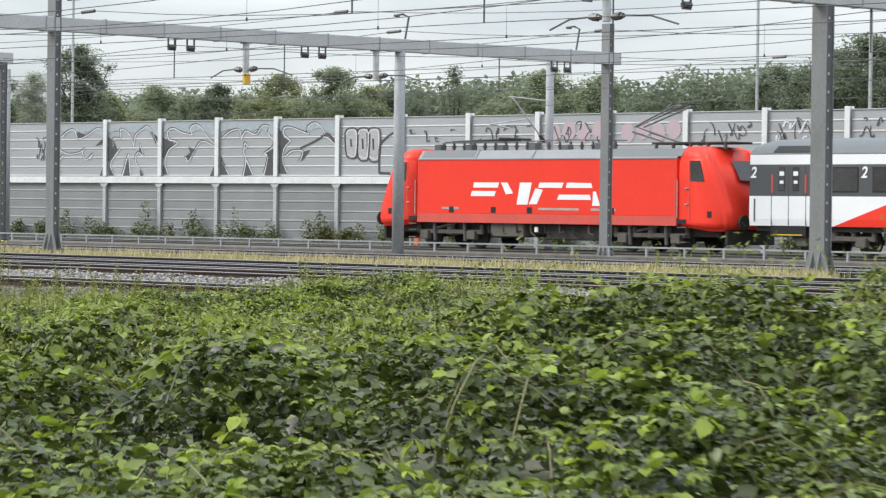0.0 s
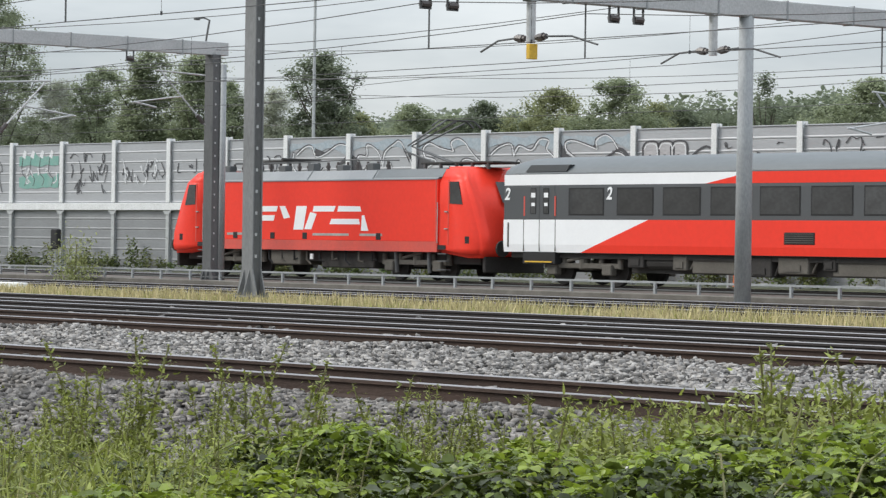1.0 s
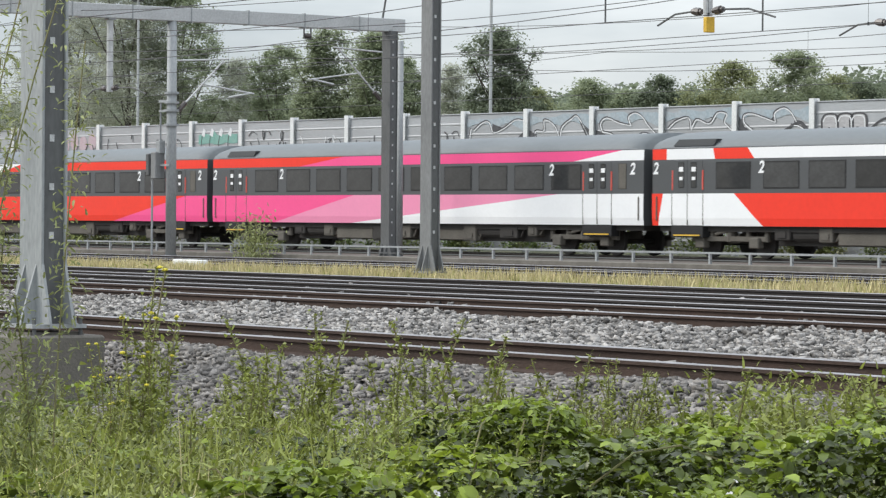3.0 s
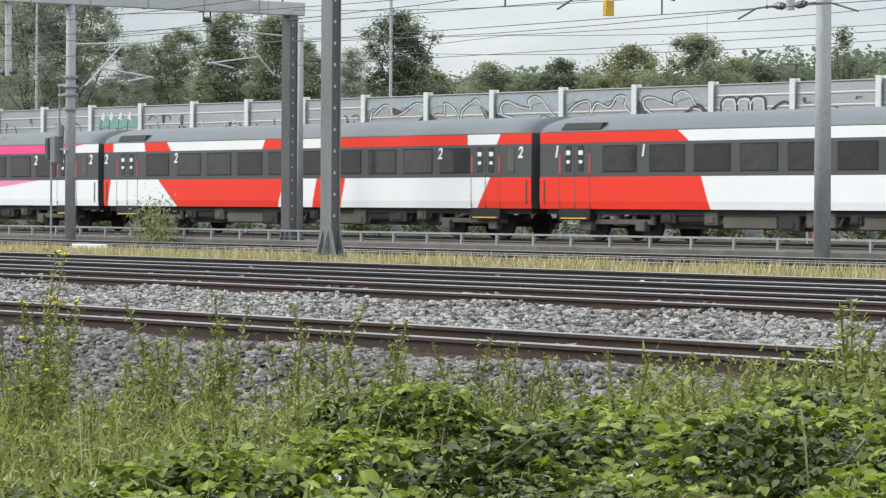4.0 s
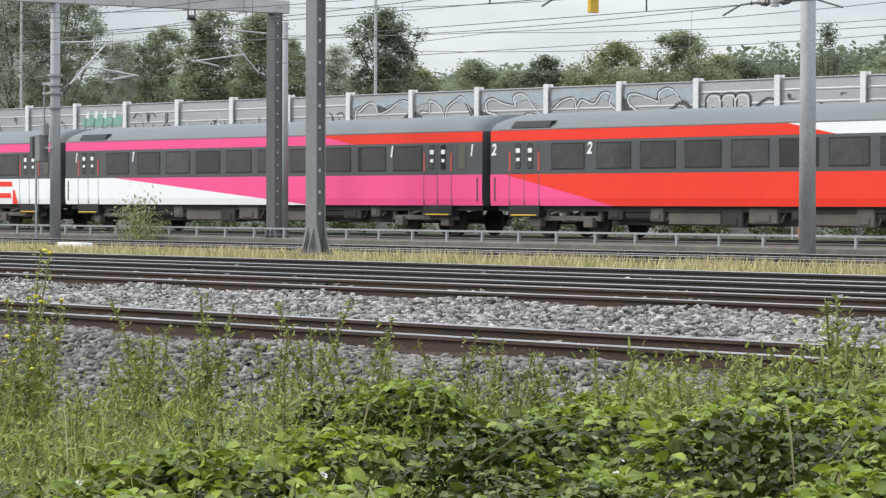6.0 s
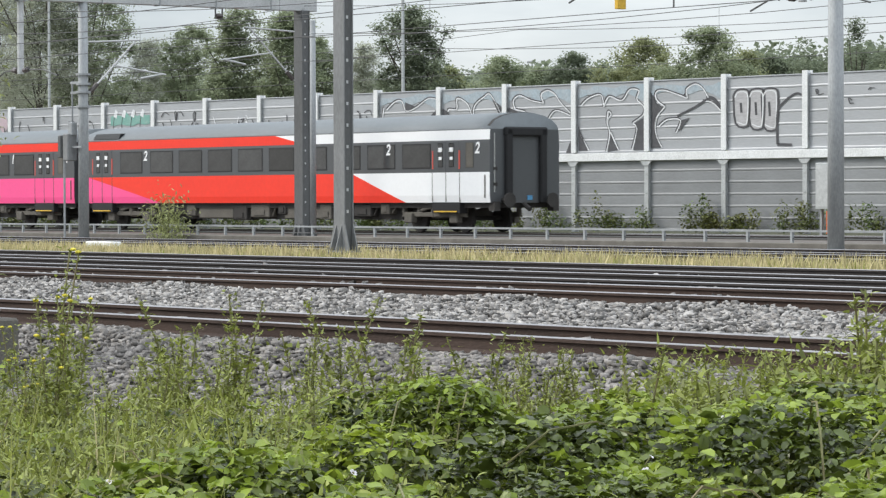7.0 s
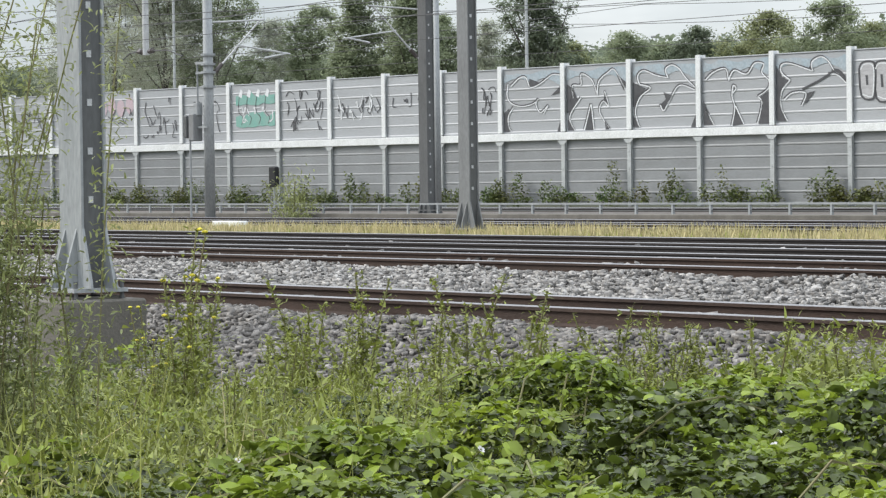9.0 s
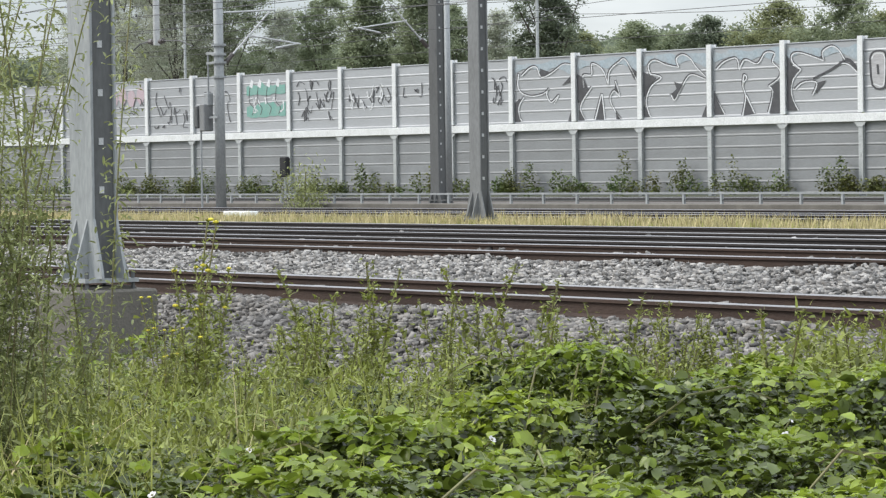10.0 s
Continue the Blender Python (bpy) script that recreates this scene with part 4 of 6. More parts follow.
def bogie(parent, x, shared):
    """A two-axle bogie, as parts of the coach."""
    if not shared:
        bm = bmesh.new()
        for s in (-1, 1):
            add_box(bm, -1.7, 1.7, s * 1.12 - 0.07, s * 1.12 + 0.07, 0.50, 0.66, 0.02)
            for ax in (-1.25, 1.25):
                add_box(bm, ax - 0.22, ax + 0.22, s * 1.18 - 0.12, s * 1.18 + 0.12, 0.3, 0.62, 0.03)
                add_rod(bm, (ax - 0.42, s * 1.1, 0.5), (ax - 0.42, s * 1.1, 0.85), 0.09)
                add_rod(bm, (ax + 0.42, s * 1.1, 0.5), (ax + 0.42, s * 1.1, 0.85), 0.09)
            add_rod(bm, (0, s * 1.05, 0.5), (0, s * 1.05, 0.95), 0.17, 0.17, 10)
            add_rod(bm, (-0.6, s * 1.2, 0.72), (0.4, s * 1.2, 0.9), 0.05)
        add_box(bm, -0.3, 0.3, -1.0, 1.0, 0.45, 0.75)
        shared["bogie"] = part("bogie_frame", bm, M_UNDER_PALE, parent)
        bm = bmesh.new()
        for s in (-0.75, 0.75):
            add_rod(bm, (0, s - 0.065, 0), (0, s + 0.065, 0), 0.46, 0.46, 24)
            add_rod(bm, (0, s - 0.08, 0), (0, s + 0.08, 0), 0.12, 0.12, 12)
        add_rod(bm, (0, -0.8, 0), (0, 0.8, 0), 0.08)
        shared["wheelset"] = part("wheelset", bm, M_UNDER, parent)
        shared["bogie"].location, shared["wheelset"].location = (x, 0, 0), (x - 1.25, 0, 0.46)
        share("wheelset", shared["wheelset"], parent, pose(x + 1.25, 0, 0.46))
    else:
        share("bogie_frame", shared["bogie"], parent, pose(x, 0, 0))
        for d in (-1.25, 1.25):
            share("wheelset", shared["wheelset"], parent, pose(x + d, 0, 0.46))


def digit(parent, text, x, z, height, mat=None):
    cu = bpy.data.curves.new("digit", "FONT")
    cu.body, cu.size, cu.extrude, cu.offset, cu.shear = text, height * 1.4, 0.003, 0.012, 0.2
    tmp = new("tmp", cu)
    me = bpy.data.meshes.new_from_object(tmp.evaluated_get(bpy.context.evaluated_depsgraph_get()))
    bpy.data.objects.remove(tmp)
    me.materials.clear()
    me.materials.append(mat or M_WHITE)
    o = new("class_number", me)
    o.parent = parent
    o.matrix_basis = Matrix.Translation((x, NEAR - 0.012, z)) @ Matrix.Rotation(radians(90), 4, "X")
    tagged(o, "white class number")


# operator's mark: plain slanted bars and arcs, in shares of its width and height
MARK = [
    [(0.035, 1.0), (0.235, 1.0), (0.225, 0.76), (0.03, 0.76)],
    [(0.02, 0.60), (0.21, 0.60), (0.20, 0.36), (0.01, 0.36)],
    [(0.25, 1.0), (0.30, 1.0), (0.345, 0.5), (0.29, 0.45)],
    [(0.40, 1.0), (0.49, 1.0), (0.46, -0.02), (0.375, -0.02)],
    [(0.47, 0.0), (0.53, 0.0), (0.575, 0.66), (0.52, 0.74)],
    [(0.55, 1.0), (0.735, 1.0), (0.72, 0.76), (0.54, 0.76)],
    [(0.76, 1.0), (0.94, 0.98), (0.95, 0.76), (0.75, 0.76)],
    [(0.70, 0.45), (0.93, 0.45), (0.94, 0.22), (0.685, 0.22)],
    [(0.955, 0.6), (0.975, 0.6), (1.01, -0.05), (0.95, -0.05)],
]


def mark(parent, x, z, w, h, y, mat):
    for pts in MARK:
        o = part("operator_mark", add_poly(bmesh.new(), [(x + a * w, z + b * h) for a, b in pts], y - 0.006, y), mat, parent)


COACH_SHARED = {}


def coach(index, label, lower, upper, number, extra):
    """lower, upper: livery pieces along the side, each (paint, x at top left, bottom left, top right, bottom right)."""
    c = thing("passenger_coach", label, "railway carriage", "train coaches")
    S = COACH_SHARED
    if "shell" not in S:
        S["shell"] = part("body", coach_shell(COACH), M_BODYGREY, c)
        S["roof"] = part("roof", coach_roof(COACH), M_ROOF, c, smooth=True)
        S["window"] = part("window", box(-0.80, 0.80, -0.006, 0.01, 2.08, 2.90, 0.0), M_RUBBER, c)
        S["pane"] = part("pane", box(-0.755, 0.755, -0.012, 0.0, 2.12, 2.86), M_GLASS, S["window"])
        bm = bmesh.new()
        for dx in (-0.36, 0.36):
            add_box(bm, dx - 0.34, dx + 0.34, -0.010, 0.01, 1.97, 2.97, 0.01)
        S["door"] = part("door", bm, M_BODYGREY, c, "twin folding doors with small windows")
        S["door_pane"] = part("door_pane", box(-0.13, 0.13, -0.02, 0.0, 2.12, 2.90, 0.02), M_GLASS, S["door"])
        S["sticker"] = part("sticker", box(-0.10, 0.10, -0.024, -0.019, 2.62, 2.76), M_WHITE, S["door"])
        S["sticker2"] = part("small_sticker", box(-0.08, 0.08, -0.024, -0.019, 2.36, 2.46), M_WHITE, S["door"])
        S["red_strip"] = part("grab_strip", box(-0.03, 0.03, -0.016, 0.0, 2.06, 2.66), M_RED_DUST, S["door"])
        bm = box(-0.75, 0.75, -0.02, 0.30, 0.62, 0.98)
        S["step"] = part("step_well", bm, M_RUBBER, c)
        S["step_edge"] = part("step_edge", box(-0.62, 0.62, -0.05, 0.1, 0.66, 0.70), M_YELLOW, S["step"], "worn yellow step edge")
        S["small"] = part("narrow_window", box(-0.2, 0.2, -0.010, 0.01, 2.10, 2.90, 0.02), M_UNDER_PALE, c)
        S["grab"] = part("grab_rail", box(-0.03, 0.03, -0.03, 0.0, 1.12, 1.86, 0.01), M_UNDER_PALE, c)
        S["vent"] = part("roof_vent", add_poly(bmesh.new(), [(0, 3.40), (1.9, 3.40), (2.05, 3.60), (0.25, 3.60)], -1.40, -0.9), M_BODYGREY, c)
        S["box"] = part("equipment_box", box(-1.15, 1.15, -1.2, 1.2, 0.42, 0.95, 0.03), M_UNDER_PALE, c)
        S["tank"] = part("air_tank", rod((-0.8, -1.0, 0.72), (0.8, -1.0, 0.72), 0.2, 0.2, 12), M_UNDER, c)
        S["frame"] = part("underframe", add_box(box(0.4, COACH - 0.4, -1.25, 1.25, 0.80, 0.97), 5.6, COACH - 5.6, -0.95, 0.95, 0.40, 0.81), M_UNDER, c)
        S["gangway"] = part("gangway", box(-0.12, 0.34, -0.75, 0.75, 1.0, 3.3, 0.05), M_RUBBER, c)
        S["gangway2"] = part("gangway", box(COACH - 0.34, COACH + 0.12, -0.75, 0.75, 1.0, 3.3, 0.05), M_RUBBER, c)
        S["seam"] = part("roof_seam", box(0.0, COACH - 1.2, -1.40, -1.36, 3.34, 3.37), M_ROOF_PALE, c)
        S["seam"].location.x = 0.6
        own = True
    else:
        own = False
        for key, nm in (("shell", "body"), ("roof", "roof"), ("frame", "underframe"), ("gangway", "gangway"), ("gangway2", "gangway")):
            if not (index == 5 and key == "gangway2"):
                share(nm, S[key], c)
        share("roof_seam", S["seam"], c, pose(0.6, 0, 0))
    def put(key, nm, m, parent=c):
        if own and not S[key].get("placed"):
            S[key].matrix_basis = m
            S[key]["placed"] = 1
            return S[key]
        return share(nm, S[key], parent, m)
    for k in range(9):
        x = 6.22 + 2.0 * k
        w = put("window", "window", pose(x, NEAR, 0))
        if w is not S["window"]:
            share("pane", S["pane"], w)
    w = put("window", "window", pose(4.05, NEAR, 0))
    share("pane", S["pane"], w)
    for x in (1.92, COACH - 2.55):
        d = put("door", "door", pose(x, NEAR, 0))
        for s in (-0.30, 0.30):
            for key, nm in (("door_pane", "door_pane"), ("sticker", "sticker"), ("sticker2", "small_sticker")):
                if d is S["door"] and s < 0:
                    S[key].matrix_basis = pose(s, 0, 0)
                else:
                    share(nm, S[key], d, pose(s, 0, 0))
        for s in (-0.72, 0.72):
            if d is S["door"] and s < 0:
                S["red_strip"].matrix_basis = pose(s, 0, 0)
            else:
                share("grab_strip", S["red_strip"], d, pose(s, 0, 0))
        st = put("step", "step_well", pose(x, NEAR, 0))
        if st is not S["step"]:
            share("step_edge", S["step_edge"], st)
    put("small", "narrow_window", pose(COACH - 1.28, NEAR, 0))
    for x in (0.45, COACH - 0.45, ):
        put("grab", "grab_rail", pose(x, NEAR - 0.008, 0))
    put("vent", "roof_vent", pose(1.2, 0, 0))
    for x in (9.6, 15.2):
        put("box", "equipment_box", pose(x, 0, 0))
    for x in (7.3, 17.6):
        put("tank", "air_tank", pose(x, 0, 0))
    for k, (x, half, low, pale) in enumerate(((6.1, 0.35, 0.55, 0), (8.0, 0.3, 0.5, 1), (11.3, 0.45, 0.36, 0), (12.6, 0.6, 0.46, 1), (14.0, 0.25, 0.56, 0), (16.7, 0.35, 0.40, 1), (18.9, 0.5, 0.50, 0), (20.2, 0.25, 0.58, 1))):
        if own:
            bm = box(-half, half, -1.27, -0.7, low, 0.93, 0.03)
            add_box(bm, -half * 0.6, half * 0.5, -1.30, -1.26, low + 0.08, low + 0.26)
            add_rod(bm, (half + 0.05, -1.15, low + 0.05), (half + 0.3, -1.15, 0.9), 0.035)
            S["gear", k] = part("underframe_gear", bm, M_UNDER_PALE if pale else M_UNDER, c)
            S["gear", k].location.x = x
        else:
            share("underframe_gear", S["gear", k], c, pose(x, 0, 0))
    bogie(c, 3.6, S.setdefault("bogies", {}))
    bogie(c, COACH - 3.6, S["bogies"])
    # livery: thin coloured sheets on the side
    for pieces, z0, z1, y, nm in ((lower, 0.97, 1.95, NEAR, "lower_livery"), (upper, 2.99, 3.315, NEAR + 0.015, "upper_livery")):
        for paint_m, a, b, cc, dd in pieces:
            lo, hi = (lambda u: max(u, 0.22)), (lambda u: min(u, COACH - 0.22))
            bend = 0.23 if nm == "lower_livery" else 0.0
            k = bend / (z1 - z0)
            bm = bmesh.new()
            rows = [(z1, lo(a), hi(cc), 0.0)] + ([(1.2, lo(b + (a - b) * k), hi(dd + (cc - dd) * k), 0.0)] if bend else []) + [(z0, lo(b), hi(dd), 0.029 if bend else 0.0)]
            ring = [[(bm.verts.new((l, y - 0.014 + q, z)), bm.verts.new((r, y - 0.014 + q, z)), bm.verts.new((r, y + 0.01 + q, z)), bm.verts.new((l, y + 0.01 + q, z))) for z, l, r, q in rows]][0]
            for p, q in zip(ring, ring[1:]):
                for i in range(4):
                    bm.faces.new((p[i], p[(i + 1) % 4], q[(i + 1) % 4], q[i]))
            bm.faces.new(ring[0])
            bm.faces.new(ring[-1][::-1])
            bmesh.ops.recalc_face_normals(bm, faces=bm.faces)
            part(nm, bm, paint_m, c)
    # door gaps in the lower livery
    for x in (1.92, COACH - 2.55):
        for s in (-0.74, 0.0, 0.74):
            part("door_gap", box(x + s - 0.014, x + s + 0.014, NEAR - 0.018, NEAR, 1.0, 1.95), M_UNDER_PALE, c)
    for x in extra:
        digit(c, number, x, 2.56, 0.36)
    return c


def rear_end(c):
    """The end wall of the last coach, with its closed gangway door."""
    X = COACH - 0.40
    arch = [(-1.40, 0.98), (-1.40, 3.30), (-1.33, 3.47), (-1.16, 3.63), (-0.85, 3.77), (-0.45, 3.85), (0, 3.885), (0.45, 3.85), (0.85, 3.77), (1.16, 3.63), (1.33, 3.47), (1.40, 3.30), (1.40, 0.98)]
    part("end_wall", extrude_x(arch, X - 0.02, X + 0.13), M_UNDER, c, "grimy dark end wall")
    for s in (-1, 1):
        part("gangway_post", box(X, X + 0.34, s * 0.70 - 0.13, s * 0.70 + 0.13, 0.95, 3.35, 0.04), M_RUBBER, c)
        part("buffer", add_rod(rod((X, s * 0.88, 1.05), (X + 0.5, s * 0.88, 1.05), 0.09), (X + 0.5, s * 0.88, 1.05), (X + 0.55, s * 0.88, 1.05), 0.24, 0.24, 12), M_UNDER, c)
        part("tail_lamp", rod((X + 0.1, s * 1.1, 1.75), (X + 0.16, s * 1.1, 1.75), 0.07, sides=10), M_TAIL, c, "red tail lamp lens")
        part("end_step", box(X, X + 0.3, s * 1.2 - 0.12, s * 1.2 + 0.12, 0.7, 1.0), M_UNDER, c)
    part("gangway_header", box(X, X + 0.34, -0.86, 0.86, 3.10, 3.4, 0.05), M_RUBBER, c)
    part("end_door", box(X, X + 0.145, -0.56, 0.56, 1.0, 3.09, 0.02), M_UNDER_PALE, c, "dusty recessed end door")
    part("end_door_window", box(X + 0.146, X + 0.155, -0.25, 0.25, 2.1, 2.75), M_GLASS, c)
    for z in (1.5, 2.0):
        part("end_lamp_bracket", box(X + 0.13, X + 0.22, -1.28, -1.12, z, z + 0.12, 0.02), M_UNDER, c)
    part("end_ladder_rail", rod((X + 0.2, -1.24, 1.3), (X + 0.2, -1.24, 3.2), 0.02), M_HANDLE, c)
    part("end_door_handle", box(X + 0.16, X + 0.20, 0.1, 0.3, 1.05, 1.2), M_BLUELIGHT, c, "blue plate by the coupling")
    part("coupling", rod((X, 0, 1.0), (X + 0.45, 0, 0.75), 0.08), M_UNDER, c)


def loco():
    L = 17.5
    c = thing("electric_locomotive", "bright red electric locomotive with a white mark and raised pantograph", "locomotive")

    def cab(flip):
        stations = [([0.10, 0.0, 0.03, 0.42, 0.85, 1.25], 1.20), ([0.22, 0.16, 0.24, 0.66, 0.98, 1.40], 1.42), ([0.8, 0.8, 0.9, 1.1, 1.35, 1.7], 1.45), ([2.25, 2.25, 2.25, 2.25, 2.25, 2.25], 1.45)]
        zs = [0.75, 1.05, 1.5, 2.6, 3.4, 3.86]
        bm = bmesh.new()
        rings = []
        for xs, w in stations:
            ring = []
            for s in (-1, 1):
                order = range(6) if s < 0 else range(5, -1, -1)
                for i in order:
                    wi = w * (1.0 if i < 4 else (0.985 if i == 4 else 0.80))
                    zz = zs[i] if not (i == 0 and xs[0] > 1.0) else 0.92
                    ring.append(bm.verts.new((xs[i] if not flip else L - xs[i], s * wi, zz)))
            rings.append(ring)
        for a, b in zip(rings, rings[1:]):
            n = len(a)
            for i in range(n):
                bm.faces.new((a[i], b[i], b[(i + 1) % n], a[(i + 1) % n]))
        bm.faces.new(rings[0])
        bm.faces.new(rings[-1])
        bmesh.ops.recalc_face_normals(bm, faces=bm.faces)
        bmesh.ops.bevel(bm, geom=[e for e in bm.edges if e.calc_face_angle(0) > 0.5], offset=0.11, segments=3, affect="EDGES")
        return bm

    for flip in (False, True):
        part("cab", cab(flip), M_RED, c, "sloping red driver's cab", True)
        f = (lambda x: L - x) if flip else (lambda x: x)
        bm = add_poly(bmesh.new(), [(f(0.98), 2.52), (f(1.22), 3.32), (f(1.62), 3.32), (f(1.62), 2.55)], -1.462, -1.40)
        part("cab_side_window", bm, M_GLASS, c)
        bm = bmesh.new()
        v = [bm.verts.new(p) for p in ((f(0.39), -0.3, 2.6), (f(0.39), 0.95, 2.6), (f(0.80), 0.95, 3.34), (f(0.80), -0.3, 3.34))]
        bm.faces.new(v)
        part("windscreen", bm, M_GLASS, c)
        for x in (1.68, 2.32):
            part("door_seam", box(f(x) - 0.02, f(x) + 0.02, -1.458, -1.44, 1.15, 3.38), M_RED_DUST, c)
        for x in (1.78,):
            for z in (1.65, 2.25):
                part("door_handle", box(f(x) - 0.07, f(x) + 0.07, -1.50, -1.45, z, z + 0.04), M_HANDLE, c)
        part("hand_rail", rod((f(2.18), -1.50, 1.2), (f(2.18), -1.50, 2.6), 0.018), M_HANDLE, c)
        part("step_recess", box(f(2.0) - 0.2, f(2.0) + 0.2, -1.462, -1.40, 1.0, 1.14), M_RUBBER, c)
        for z in (0.35, 0.62, 0.85):
            part("cab_step", box(f(2.0) - 0.2, f(2.0) + 0.2, -1.45, -1.25, z, z + 0.035), M_GALV_DARK, c)
        part("marker_socket", box(f(0.75) - 0.1, f(0.75) + 0.1, -1.45, -1.38, 1.2, 1.42), M_RUBBER, c)
        for s in (-0.88, 0.88):
            part("buffer", add_rod(rod((f(0.1), s, 1.05), (f(-0.28), s, 1.05), 0.1), (f(-0.28), s, 1.05), (f(-0.34), s, 1.05), 0.26, 0.26, 12), M_UNDER, c)
        part("plough", box(f(0.2) - 0.08, f(0.2) + 0.08, -1.2, 1.2, 0.3, 0.8, 0.03), M_UNDER, c)
    part("body", box(2.25, L - 2.25, -1.45, 1.45, 1.25, 3.42, 0.01), M_RED, c)
    part("lower_body", box(2.25, L - 2.25, -1.452, 1.452, 0.92, 1.25), M_RED_DUST, c, "dust-stained lower body panel")
    part("roof", extrude_x([(-1.44, 3.42), (-1.20, 3.78), (1.20, 3.78), (1.44, 3.42)], 2.26, L - 2.26), M_ROOF_PALE, c)
    for x0, x1 in ((2.4, 5.2), (11.9, 15.4)):
        part("roof_hatch", extrude_x([(-1.40, 3.49), (-1.215, 3.765), (-1.20, 3.795), (1.20, 3.795), (1.20, 3.70), (-1.1, 3.6)], x0, x1), M_ROOF, c)
    part("gutter", box(2.25, L - 2.25, -1.475, -1.44, 3.40, 3.44), M_ROOF_PALE, c)
    for k, x in enumerate((5.3, 8.2, 11.8)):
        part("roof_joint", extrude_x([(-1.45, 3.44), (-1.205, 3.80), (1.205, 3.80), (1.2, 3.7), (-1.1, 3.55)], x, x + 0.04), M_ROOF, c)
    # roof gear
    part("bus_bar", box(2.8, 6.6, -0.6, -0.52, 4.10, 4.17), M_GALV_DARK, c)
    rng = random.Random(9)
    for k in range(17):
        x = 2.7 + k * 0.55
        part("roof_insulator", add_rod(rod((x, -0.55, 3.78), (x, -0.55, 4.12), 0.055, 0.045), (x, -0.55, 3.9), (x, -0.55, 4.0), 0.08), M_PORCELAIN, c)
        if k % 3 == 0:
            part("roof_switch", box(x - 0.15, x + 0.2, -0.9, -0.6, 3.78, 4.0 + 0.1 * rng.random(), 0.02), M_GALV_DARK, c)
    part("bus_bar", add_path(bmesh.new(), [(6.6, -0.55, 4.13), (9.0, -0.55, 4.20), (12.0, -0.5, 4.15)], 0.025), M_GALV_DARK, c)
    part("lowered_pantograph", add_rod(add_rod(add_path(bmesh.new(), [(2.9, -0.3, 4.16), (5.9, -0.3, 4.24)], 0.05, 6), (2.9, 0.3, 4.16), (5.9, 0.3, 4.24), 0.05), (5.9, -0.8, 4.26), (5.9, 0.8, 4.26), 0.05), M_UNDER, c)
    # pantograph raised to the wire, and one folded over the rear cab
    bm = add_path(bmesh.new(), [(14.4, 0, 3.95), (12.0, 0, 4.55), (14.3, 0, 5.12)], 0.045, 6)
    for s in (-0.45, 0.45):
        add_path(bm, [(14.1, s, 3.95), (12.2, s, 4.42)], 0.03, 5)
        add_path(bm, [(12.1, s * 0.5, 4.55), (14.2, s, 5.08)], 0.025, 5)
    for x in (14.15, 14.5):
        add_path(bm, [(x, -0.85, 4.98), (x, -0.55, 5.14), (x, 0.55, 5.14), (x, 0.85, 4.98)], 0.03, 5)
    part("raised_pantograph", bm, M_GALV_DARK, c, "raised two-arm pantograph")
    part("pantograph_base", box(13.2, 16.9, -0.55, 0.55, 3.98, 4.06, 0.02), M_UNDER, c)
    for k in range(5):
        part("roof_insulator", rod((13.4 + 0.8 * k, -0.5, 3.78), (13.4 + 0.8 * k, -0.5, 4.0), 0.06), M_PORCELAIN, c)
    mark(c, 5.05, 1.62, 6.55, 0.86, -1.452, M_WHITE)
    for x, w in ((8.6, 2.0), (11.2, 1.2), (3.6, 0.9)):
        part("inscription_bar", box(x, x + w, -1.458, -1.45, 1.40, 1.48), M_HANDLE, c)
    for x in (4.1, 6.3, 8.15, 12.2):
        part("socket", box(x - 0.13, x + 0.13, -1.462, -1.40, 1.28, 1.50, 0.01), M_RUBBER, c)
    part("underframe", box(0.6, L - 0.6, -1.0, 1.0, 0.55, 0.95), M_UNDER, c)
    part("transformer", box(6.0, 7.7, -1.3, 1.3, 0.42, 0.93, 0.04), M_UNDER_PALE, c)
    part("white_plate", box(8.3, 8.45, -1.33, -1.28, 0.62, 0.80), M_WHITE, c)
    for k in range(9):
        part("cable_hose", add_path(bmesh.new(), [(5.9 + k * 0.72, -1.28, 0.92), (5.98 + k * 0.72, -1.34, 0.6), (6.15 + k * 0.72, -1.28, 0.45 + 0.1 * (k % 3))], 0.035), M_UNDER_PALE if k % 2 else M_RUBBER, c)
    part("equipment_box", box(8.7, 11.6, -1.15, 1.15, 0.35, 0.9, 0.04), M_UNDER, c)
    sh = {}
    bogie(c, 3.7, sh)
    bogie(c, L - 3.7, sh)
    for x in (3.0, 4.6, L - 4.6, L - 2.9):
        part("sand_pipe", rod((x, -1.25, 0.9), (x, -1.2, 0.25), 0.07), M_GALV_DARK, c)
    # the roof line of this low-built type: upper works a tenth lower, the pantograph still on its wire
    done = set()
    for o in c.children_recursive:
        if o.data.name not in done:
            done.add(o.data.name)
            for v in o.data.vertices:
                v.co.z = float(np.interp(v.co.z, [-9, 1.5, 4.3, 5.14], [-9, 1.5, 4.01, 5.14]))
    return c


